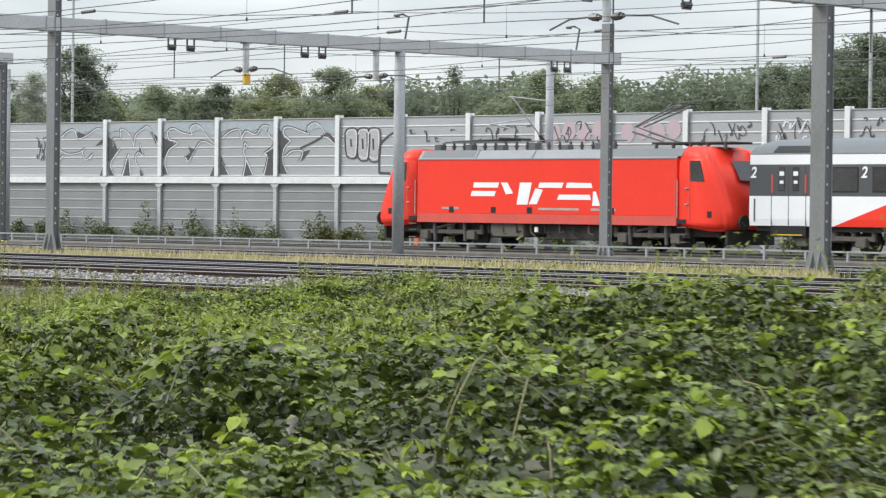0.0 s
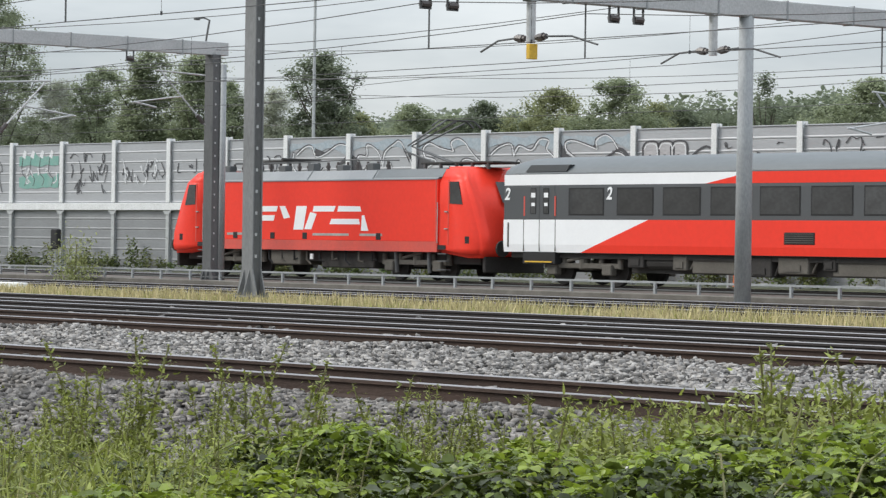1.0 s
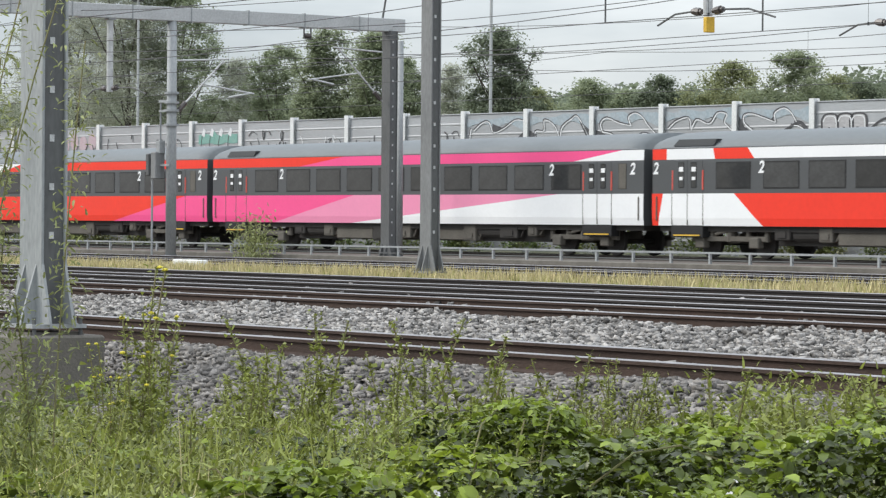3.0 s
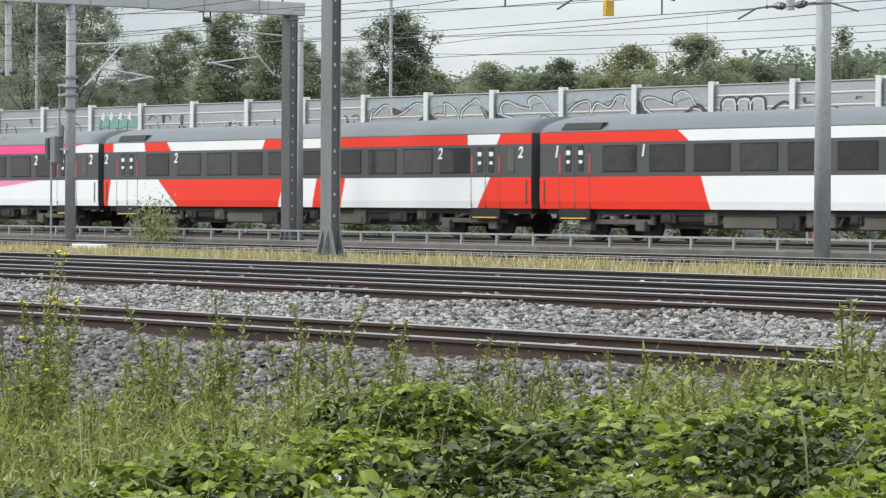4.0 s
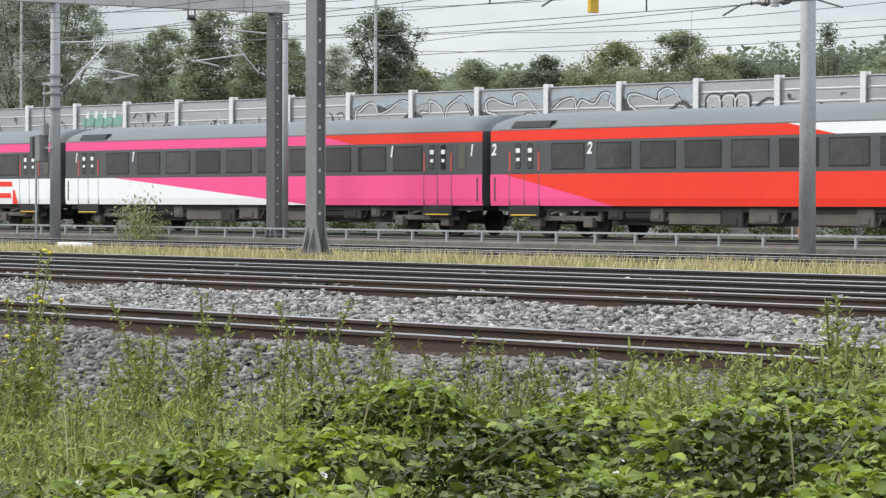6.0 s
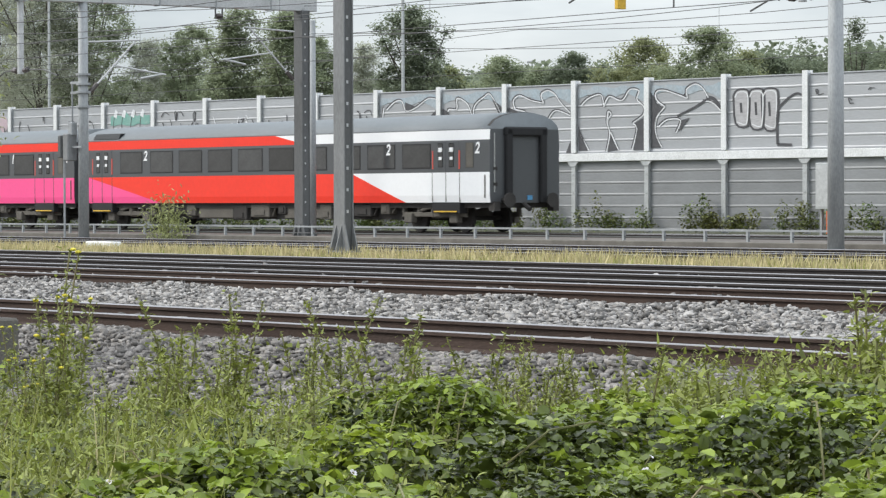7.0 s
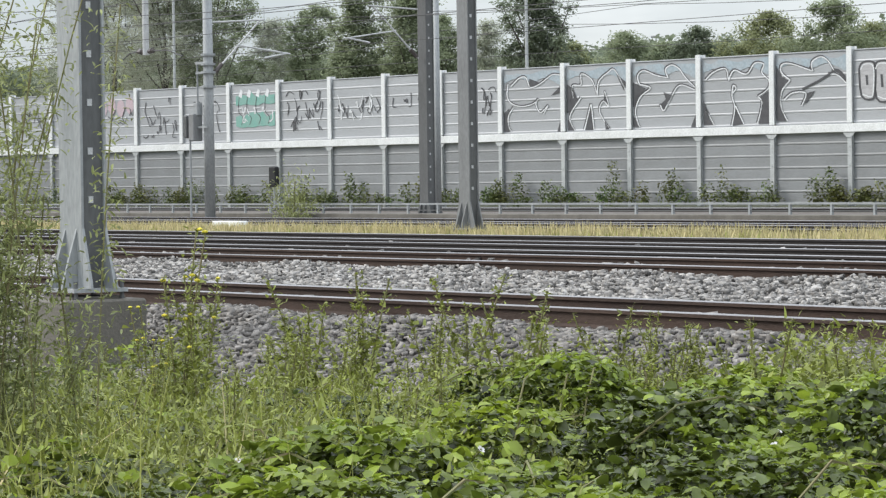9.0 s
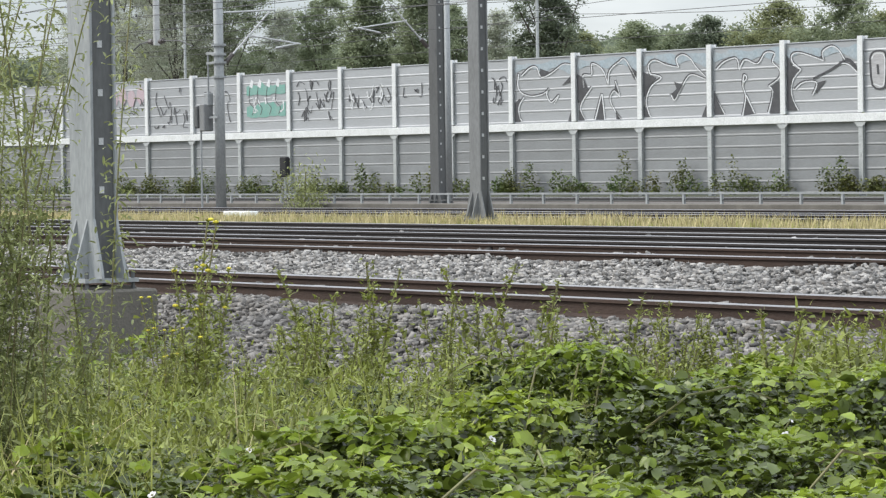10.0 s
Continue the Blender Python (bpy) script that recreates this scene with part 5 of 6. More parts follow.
def train():
    R_, W_, K_, Q_ = M_RED, M_WHITE, M_PINK, M_PALEPINK
    cars = []
    e = COACH
    cars.append(coach(0, "anthracite coach with white front end and red waist", [(W_, 0, 0, 6.8, 3.8), (R_, 6.8, 3.8, 24.6, 18.9), (K_, 24.6, 18.9, e, e)],
                      [(W_, 0, 0, 11.1, 9.2), (R_, 11.1, 9.2, e, e)], "2", (0.25, 4.95, 20.85, 25.5)))
    cars.append(coach(1, "anthracite coach with magenta and white sweeping livery", [(K_, 0, 0, 9.9, 4.6), (Q_, 9.9, 4.6, 21.8, 9.7), (W_, 21.8, 9.7, e, e)],
                      [(R_, 0, 0, 9.2, 6.3), (K_, 9.2, 6.3, 25.1, 22.6), (W_, 25.1, 22.6, e, e)], "2", (0.25, 4.95, 21.3, 25.5)))
    cars.append(coach(2, "anthracite coach with bold red and white slanted blocks", [(R_, 0, 0, 0.75, 0.5), (W_, 0.75, 0.5, 4.1, 5.4), (R_, 4.1, 5.4, 12.4, 12.0), (W_, 12.4, 12.0, 14.4, 14.1), (R_, 14.4, 14.1, 16.1, 15.8), (W_, 16.1, 15.8, 24.1, 23.4), (R_, 24.1, 23.4, e, e)],
                      [(R_, 0, 0, 0.9, 0.9), (W_, 0.9, 0.9, 3.1, 3.2), (R_, 3.1, 3.2, 4.7, 5.0), (W_, 4.7, 5.0, 11.2, 11.0), (R_, 11.2, 11.0, 13.0, 12.7), (W_, 13.0, 12.7, 15.3, 14.9), (R_, 15.3, 14.9, 22.9, 22.9), (W_, 22.9, 22.9, 24.6, 24.4), (R_, 24.6, 24.4, e, e)],
                      "2", (0.25, 5.2, 21.3, 25.5)))
    c4 = coach(3, "anthracite first-class coach, red end and white flank with red mark", [(R_, 0, 0, 7.75, 8.15), (W_, 7.75, 8.15, e, e)], [(R_, 0, 0, 6.7, 7.2), (W_, 6.7, 7.2, 15.7, 18.7), (K_, 15.7, 18.7, e, e)], "1", (0.9, 5.0, 21.3, 25.5))
    mark(c4, 16.04, 1.02, 6.85, 0.84, NEAR - 0.018, M_RED)
    cars.append(c4)
    cars.append(coach(4, "anthracite first-class coach with a white wedge under magenta", [(W_, 0, 0, 3.8, 16.6), (K_, 3.8, 16.6, e, e)], [(K_, 0, 0, 17.2, 19.2), (R_, 17.2, 19.2, e, e)], "1", (0.9, 5.0, 21.2, 25.5)))
    c6 = coach(5, "anthracite tail coach fading from magenta and red to white", [(K_, 0, 0, 0.9, 6.2), (R_, 0.9, 6.2, 18.5, 21.6), (W_, 18.5, 21.6, e, e)], [(R_, 0, 0, 13.8, 15.7), (W_, 13.8, 15.7, e, e)], "2", (0.25, 4.95, 20.5, 25.4))
    part("side_grille", box(12.4, 13.6, NEAR - 0.03, NEAR, 1.28, 1.62, 0.015), M_RUBBER, cars[0], "black ventilation grille in the red flank")
    for k in range(5):
        part("grille_slat", box(12.45, 13.55, NEAR - 0.038, NEAR - 0.028, 1.33 + 0.06 * k, 1.345 + 0.06 * k), M_UNDER_PALE, cars[0])
    rear_end(c6)
    cars.append(c6)
    return loco(), cars


# ---- plants ----
AXIS = np.array([-math.sin(0.9), math.cos(0.9)])
RIGHT = np.array([math.cos(0.9), math.sin(0.9)])


def soft_step(x):
    x = np.clip(x, 0, 1)
    return x * x * (3 - 2 * x)


def lumps(x, y, scale, seed):
    """Rolling unevenness between -1 and 1."""
    rng = np.random.default_rng(seed)
    out = np.zeros_like(x)
    for _ in range(7):
        a, k, p = rng.uniform(0, 6.28), rng.uniform(0.6, 1.7) / scale, rng.uniform(0, 6.28)
        out += np.sin((x * np.cos(a) + y * np.sin(a)) * k * 6.28 + p)
    return out / 4.0


def mounds(x, y, cell=0.75):
    """Rounded bushy mounds, one in each cell of an uneven grid: 1 on a top, 0 in the gaps."""
    out = np.zeros_like(x)
    i0, j0 = np.floor(x / cell), np.floor(y / cell)
    for di in (-1, 0, 1):
        for dj in (-1, 0, 1):
            i, j = i0 + di, j0 + dj
            h1 = np.modf(np.abs(np.sin(i * 127.1 + j * 311.7) * 43758.5))[0]
            h2 = np.modf(np.abs(np.sin(i * 269.5 + j * 183.3) * 12543.7))[0]
            r = cell * (0.55 + 0.45 * h2)
            q = ((x - (i + h1) * cell) ** 2 + (y - (j + h2) * cell) ** 2) / r ** 2
            out = np.maximum(out, (1 - q) * (0.55 + 0.45 * h1))
    return np.clip(out, 0, 1)


def thicket_height(x, y):
    """The top of the bramble thicket."""
    d, lat = x * AXIS[0] + y * AXIS[1], x * RIGHT[0] + y * RIGHT[1]
    z = -0.06 + 0.30 * soft_step((lat - 0.3) / 2.0) * soft_step((d - 8.0) / 6.0) - 0.22 * soft_step((-lat - 0.2) / 1.6) * soft_step((d - 9) / 4)
    z = z + 0.15 * lumps(x, y, 1.7, 5) + 0.60 * np.sqrt(mounds(x, y, 0.85)) - 0.42 - 0.15 * soft_step((d - 12.5) / 3) * soft_step((2.2 - np.abs(lat - 0.6)) / 1.5)
    # a taller bank of brambles on the way up to the standing place
    s = d + 28.2
    z = z + soft_step((s - 8) / 9) * soft_step((23 - s) / 3) * (0.40 + 0.22 * soft_step((lat - 0.2) / 2.5) + 0.16 * lumps(x, y, 2.6, 9))
    edge = soft_step((12.6 - y) / 2.2)
    return -0.62 + (z + 0.62) * edge


def brambles():
    rng = np.random.default_rng(21)
    for name, label, count, size, where, mat in (("bramble_thicket", "dense bramble thicket with broad green leaves darkened for inner shade", 84000, 0.050, "near", M_LEAF),
                                                 ("young_bramble_shoots", "light green young bramble leaves, paled for light, on the thicket", 48000, 0.052, "near", M_LEAF_LIGHT),
                                                 ("bramble_bank", "high bank of brambles with deep gaps, their green darkened for shade", 50000, 0.062, "bank", M_LEAF),
                                                 ("bank_shoots", "fresh light green leaves, paled for light, on the bramble bank", 12000, 0.062, "bank", M_LEAF_LIGHT),
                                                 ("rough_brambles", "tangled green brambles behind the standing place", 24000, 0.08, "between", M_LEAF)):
        if where == "near":
            d = np.sqrt(rng.uniform(6.0 ** 2, 19.5 ** 2, count))
            lat = rng.uniform(-1, 1, count) * (0.215 * d + 0.5)
        else:
            s = np.sqrt(rng.uniform(6.5 ** 2, 23.0 ** 2, count)) if where == "bank" else np.sqrt(rng.uniform(20.0 ** 2, 47.0 ** 2, count))
            d = s - 28.2
            lat = rng.uniform(-0.08, 0.26, count) * s + rng.uniform(-0.5, 0.5, count)
        x, y = d * AXIS[0] + lat * RIGHT[0], d * AXIS[1] + lat * RIGHT[1]
        keep = (y < 12.4) & (mounds(x, y, 0.85) > rng.uniform(0.03, 0.72, count))
        # thinner towards the mast, where weeds take over
        keep &= rng.random(count) > 0.85 * soft_step((-lat - 0.8) / 1.3) * soft_step((d - 10) / 3.5)
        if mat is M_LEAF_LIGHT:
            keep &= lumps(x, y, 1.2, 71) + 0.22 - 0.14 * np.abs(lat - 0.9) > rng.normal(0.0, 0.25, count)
        if where == "between":
            keep &= ~((d > 6.0) & (abs(lat) < 0.215 * d + 0.5))
            keep &= ~((d > -3.5) & (d < 6.0) & (abs(lat) < 0.7))
        x, y, d = x[keep], y[keep], d[keep]
        n = len(x)
        # shade-dark leaves fill the depth, light-paled young ones ride on the tops
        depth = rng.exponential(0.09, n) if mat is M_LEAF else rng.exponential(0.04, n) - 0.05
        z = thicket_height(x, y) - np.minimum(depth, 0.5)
        gx = (thicket_height(x + 0.05, y) - thicket_height(x - 0.05, y)) / 0.1
        gy = (thicket_height(x, y + 0.05) - thicket_height(x, y - 0.05)) / 0.1
        slope = np.hypot(gx, gy)
        way = np.arctan2(-gy, -gx) + rng.normal(0, 0.9, n)
        rise = 0.15 - 0.55 * np.arctan(slope) + rng.normal(0, 0.32, n)
        big = size * np.where(rng.random(n) < 0.3, 1.45, 1.0) * rng.uniform(0.55, 1.2, n)
        # three leaflets to a stalk
        spread3 = np.tile([0.0, 1.25, -1.25], n) + rng.normal(0, 0.15, 3 * n)
        big3 = np.repeat(big, 3) * np.tile([1.0, 0.82, 0.82], n)
        way3 = np.repeat(way, 3) + spread3
        P = np.repeat(np.stack([x, y, z], 1), 3, 0) + np.stack([np.cos(way3), np.sin(way3), 0 * way3], 1) * (0.12 * big3)[:, None]
        scatter(rng, name, P, way3, np.repeat(rise, 3) + rng.normal(0, 0.14, 3 * n), big3, big3 * rng.uniform(0.7, 1.0, 3 * n), mat)
        tagged(bpy.data.objects[name], label, "brambles", kind="stuff")
    # arching stems
    bm = bmesh.new()
    r = random.Random(3)
    for k in range(260):
        d, lat = (r.uniform(7, 18), r.uniform(-3.2, 3.4)) if k < 150 else (r.uniform(-18, -6), r.uniform(-1.0, 4.5))
        p = np.array([d * AXIS[0] + lat * RIGHT[0], d * AXIS[1] + lat * RIGHT[1]])
        if p[1] > 12:
            continue
        a, ln = r.uniform(0, 6.28), r.uniform(0.5, 1.1)
        pts = []
        for k in range(5):
            q = p + np.array([math.cos(a), math.sin(a)]) * ln * k / 4
            pts.append((q[0], q[1], float(thicket_height(q[:1], q[1:])[0]) - 0.08 + 0.13 * math.sin(k / 4 * 3.1)))
        add_path(bm, pts, 0.005, 4)
    ob = part("bramble_stems", bm, M_STEM)
    tagged(ob, "thin arching bramble stems over the leaves", "brambles", kind="stuff")


def bramble_flowers():
    r = random.Random(19)
    first = None
    for k in range(16):
        d, lat = r.uniform(9.5, 14), r.uniform(-1.9, 1.2)
        x, y = d * AXIS[0] + lat * RIGHT[0], d * AXIS[1] + lat * RIGHT[1]
        z = float(thicket_height(np.array([x]), np.array([y]))[0]) + 0.06
        m = Matrix.Translation((x, y, z)) @ Euler((r.uniform(0.3, 1.0), r.uniform(-0.4, 0.4), r.uniform(0, 6.28))).to_matrix().to_4x4()
        if first is None:
            first = thing("bramble_flower", "small white bramble blossom among the leaves", "flower", "bramble blossoms", m=m)
            petal = None
            for a in range(5):
                if petal is None:
                    bm = bmesh.new()
                    bm.faces.new([bm.verts.new(p) for p in ((0.002, 0, 0), (0.009, 0.007, 0.003), (0.015, 0.005, 0.005), (0.015, -0.005, 0.005), (0.009, -0.007, 0.003))])
                    petal = part("petal", bm, M_PETAL, first)
                else:
                    share("petal", petal, first, pose(0, 0, 0, 0, 0, 72 * a))
            part("stalk", rod((0, 0, -0.08), (0, 0, 0.004), 0.004, sides=5), M_STEM, first)
        else:
            copy_thing(first, m)


def weed_plant(seed, height, flower):
    """A tall ragged weed: a stem, side shoots and narrow leaves."""
    rng = np.random.default_rng(seed)
    t = thing("tall_weed", "tall ragged green weed growing beside the ballast", "weed", "weeds by the ballast")
    lines = []
    for k in range(rng.integers(3, 6)):
        a, lean = rng.uniform(0, 6.28), rng.uniform(0.05, 0.28)
        h = height * rng.uniform(0.6, 1.0)
        lines.append([(math.cos(a) * lean * h * u ** 1.5, math.sin(a) * lean * h * u ** 1.5, h * u) for u in np.linspace(0, 1, 6)])
    places, sizes = [], []
    for ln in lines:
        part("stem", add_path(bmesh.new(), ln, 0.005, 4), M_STEM, t)
        for _ in range(170):
            u = rng.uniform(0.12, 1.0)
            i = min(4, int(u * 5))
            f = u * 5 - i
            p = np.array(ln[i]) * (1 - f) + np.array(ln[i + 1]) * f
            a = rng.uniform(0, 6.28)
            q = rng.exponential(0.085) * (1.2 - u)
            places.append(p + np.array([math.cos(a) * q, math.sin(a) * q, 0.4 * q]))
            sizes.append((0.062 - 0.034 * u) * rng.uniform(0.6, 1.3))
    n = len(places)
    scatter(rng, "leaves", places, rng.uniform(0, 6.28, n), rng.normal(0.35, 0.4, n), np.array(sizes) * 1.15, np.array(sizes) * 0.5, M_WEED, t, shape="blade")
    if flower:
        for k, ln in enumerate(lines):
            for u in (5, 4):
                q = Vector(ln[u]) + Vector((rng.uniform(-0.02, 0.02), rng.uniform(-0.02, 0.02), rng.uniform(-0.02, 0.02)))
                bm = bmesh.new()
                bmesh.ops.create_icosphere(bm, subdivisions=1, radius=0.02, matrix=Matrix.Translation(q) @ Matrix.Diagonal((1, 1, 0.55, 1)))
                part("flower", bm, M_FLOWER, t, "small yellow flower")
        tagged(t, "tall evening primrose with small yellow flowers", "flower")
    return t


def weeds():
    r = random.Random(12)
    kinds = [weed_plant(30 + k, 0.95, False) for k in range(6)]
    used = set()
    spots = 0
    while spots < 265:
        d = r.uniform(12.0, 21.5)
        lat = (1 - 2 * r.random() ** 1.35) * (0.2 * d + 0.3) if spots < 190 else r.uniform(1.3, 4.2)
        x, y = d * AXIS[0] + lat * RIGHT[0], d * AXIS[1] + lat * RIGHT[1]
        if not 7.0 < y < 13.1 or (abs(x + 24.3) < 0.8 and y > 11.8):
            continue
        k = r.randrange(6)
        z = -0.62 if y < 12.9 else -0.55
        m = Matrix.Translation((x, y, z)) @ Matrix.Rotation(r.uniform(0, 6.28), 4, "Z")
        grow = r.uniform(0.5, 1.12) * (0.72 if y > 12 else 1.0 if y > 9.5 else 0.72) * (1.15 if spots >= 190 else 1.0)
        if k not in used:
            used.add(k)
            kinds[k].matrix_basis = m
            kinds[k].scale = (grow, grow, grow)
        else:
            kinds[k].scale = (grow, grow, grow)
            copy_thing(kinds[k], m)
        spots += 1
    f = weed_plant(77, 1.5, True)
    f.matrix_basis = pose(-15.9, 9.0, -0.62)
    for dx, dy, h, turn in ((0.16, 0.05, 0.8, 70), (-0.12, -0.12, 0.68, 190), (0.05, -0.2, 0.55, 300)):
        f.scale = (h, h, h)
        copy_thing(f, pose(-15.9 + dx, 9.0 + dy, -0.62, 0, 0, turn))
    f.scale = (1, 1, 1)
    # willow sapling beside the near mast
    t = thing("willow_sapling", "young willow with narrow yellow-green leaves beside the mast", "sapling", m=pose(-12.90, 6.26, -0.66))
    rng = np.random.default_rng(41)
    places = []
    for k in range(60):
        a, lean, h = rng.uniform(0, 6.28), rng.uniform(0.05, 0.30), rng.uniform(0.9, 2.9)
        base = (rng.normal(-0.12, 0.25), rng.normal(-0.12, 0.25))
        ln = [(base[0] + math.cos(a) * lean * h * u ** 1.7, base[1] + math.sin(a) * lean * h * u ** 1.7, h * u) for u in np.linspace(0, 1, 7)]
        part("stem", add_path(bmesh.new(), ln, 0.004, 4), M_STEM, t)
        for _ in range(430):
            u = rng.uniform(0.1, 1.0)
            i = min(5, int(u * 6))
            g = u * 6 - i
            places.append(np.array(ln[i]) * (1 - g) + np.array(ln[i + 1]) * g + rng.normal(0, 0.05, 3))
    n = len(places)
    scatter(rng, "leaves", places, rng.uniform(0, 6.28, n), rng.normal(0.2, 0.6, n), rng.uniform(0.025, 0.06, n), rng.uniform(0.007, 0.014, n) * 1.4, M_WILLOW, t)
    # fine-leaved weeds standing thick behind the brambles
    n = 24000
    d, lat = rng.uniform(12.5, 19.5, n), rng.uniform(0.5, 4.6, n)
    x, y = d * AXIS[0] + lat * RIGHT[0], d * AXIS[1] + lat * RIGHT[1]
    top = -0.10 + 0.30 * soft_step((lat - 0.9) / 1.6) + 0.24 * lumps(x, y, 0.8, 14) + 0.14 * lumps(x, y, 0.25, 15)
    keep = (y < 13.0) & (y > 7.5)
    z = top - rng.exponential(0.22, n)
    keep &= z > -0.6
    x, y, z = x[keep], y[keep], z[keep]
    n = len(x)
    scatter(rng, "fine_weeds", np.stack([x, y, z], 1), rng.uniform(0, 6.28, n), rng.normal(0.5, 0.45, n), rng.uniform(0.04, 0.085, n), rng.uniform(0.014, 0.03, n), M_WEED, shape="blade")
    tagged(bpy.data.objects["fine_weeds"], "thick olive-green fine-leaved weeds behind the brambles", "weeds", kind="stuff")
    # low pale weeds and thin grass in front of the mast, and tall ones crowning the bramble bank
    for name, label, n, d0, d1, l0, l1, low, tall in (("low_weeds", "low yellowish weeds and thin grass before the mast", 28000, 10.5, 18.5, -4.2, -0.7, -0.54, 0.16),
                                                     ("bank_weeds", "fine olive weeds standing on the bramble bank", 22000, -11.5, -5.0, -2.0, 6.0, -0.05, 0.26)):
        d, lat = rng.uniform(d0, d1, n), rng.uniform(l0, l1, n)
        x, y = d * AXIS[0] + lat * RIGHT[0], d * AXIS[1] + lat * RIGHT[1]
        top = np.maximum(low, thicket_height(x, y)) + tall * (0.55 + 0.6 * lumps(x, y, 0.7, 24) + 0.4 * lumps(x, y, 0.22, 25))
        z = top - rng.exponential(0.11, n)
        keep = (y < 13.0) & (z > -0.62) & (rng.random(n) < soft_step((l1 - lat) / 0.8 + 0.1))
        x, y, z = x[keep], y[keep], z[keep]
        n = len(x)
        scatter(rng, name, np.stack([x, y, z], 1), rng.uniform(0, 6.28, n), rng.normal(0.6, 0.45, n), rng.uniform(0.025, 0.065, n), rng.uniform(0.008, 0.018, n), M_WEED, shape="blade")
        tagged(bpy.data.objects[name], label, "weeds", kind="stuff")
    # reeds and long grass at the foot of the sapling
    n = 600
    d, lat = rng.uniform(9, 15, n), rng.uniform(-3.4, -1.3, n)
    lat = lat * d / 14.5
    x, y = d * AXIS[0] + lat * RIGHT[0], d * AXIS[1] + lat * RIGHT[1]
    scatter(rng, "long_grass", np.stack([x, y, np.full(n, -0.64)], 1), rng.uniform(0, 6.28, n), rng.uniform(0.9, 1.5, n), rng.uniform(0.45, 1.05, n), rng.uniform(0.006, 0.016, n), M_GRASS, shape="blade")
    tagged(bpy.data.objects["long_grass"], "long green grass blades around the sapling", "grass", kind="stuff")
    n = 15000
    d, lat = rng.uniform(8.5, 14.5, n), rng.uniform(-3.6, 1.2, n)
    x, y = d * AXIS[0] + lat * RIGHT[0], d * AXIS[1] + lat * RIGHT[1]
    patch = lumps(x, y, 1.1, 61) + 0.6 * lumps(x, y, 0.3, 62)
    keep = patch - 0.30 * lat - 0.25 > rng.uniform(0.0, 0.6, n)
    x, y, patch = x[keep], y[keep], patch[keep]
    n = len(x)
    z = thicket_height(x, y) + rng.uniform(-0.16, 0.16, n) * (0.4 + np.clip(patch, 0, 1))
    scatter(rng, "creeping_weeds", np.stack([x, y, z], 1), rng.uniform(0, 6.28, n), rng.normal(0.4, 0.5, n), rng.uniform(0.02, 0.05, n), rng.uniform(0.008, 0.016, n), M_WEED, shape="blade")
    tagged(bpy.data.objects["creeping_weeds"], "fine olive-green weeds growing through the brambles", "weeds", kind="stuff")
    n = 38
    d, lat = rng.uniform(10, 13.5, n), rng.uniform(-3.0, -1.6, n)
    lat = lat * d / 13.5
    x, y = d * AXIS[0] + lat * RIGHT[0], d * AXIS[1] + lat * RIGHT[1]
    scatter(rng, "dry_reeds", np.stack([x, y, np.full(n, -0.45)], 1), rng.uniform(0, 6.28, n), rng.uniform(0.5, 1.3, n), rng.uniform(0.4, 0.9, n), rng.uniform(0.008, 0.02, n), M_STRAW, shape="blade")
    tagged(bpy.data.objects["dry_reeds"], "bent straw-coloured dry reed blades", "grass", kind="stuff")


def grass_strip():
    rng = np.random.default_rng(51)
    for name, label, n, mat, y0, y1, h in (("dry_grass_strip", "dry straw-yellow grass between the tracks", 30000, M_STRAW, 33.2, 37.2, 0.27), ("green_grass_tufts", "green grass tufts between the tracks", 9000, M_GRASS, 33.2, 37.2, 0.20)):
        y = rng.uniform(y0, y1, n)
        x = -y * rng.uniform(0.62, 2.1, n)
        keep = lumps(x, y, 3.0, 3 if mat is M_STRAW else 4) > rng.uniform(-1.5, 0.9, n)
        x, y = x[keep], y[keep]
        n = len(x)
        scatter(rng, name, np.stack([x, y, np.full(n, -0.15)], 1), rng.uniform(0, 6.28, n), rng.uniform(1.0, 1.55, n), h * rng.uniform(0.5, 1.35, n), rng.uniform(0.012, 0.03, n), mat, shape="blade")
        tagged(bpy.data.objects[name], label, "grass", kind="stuff")


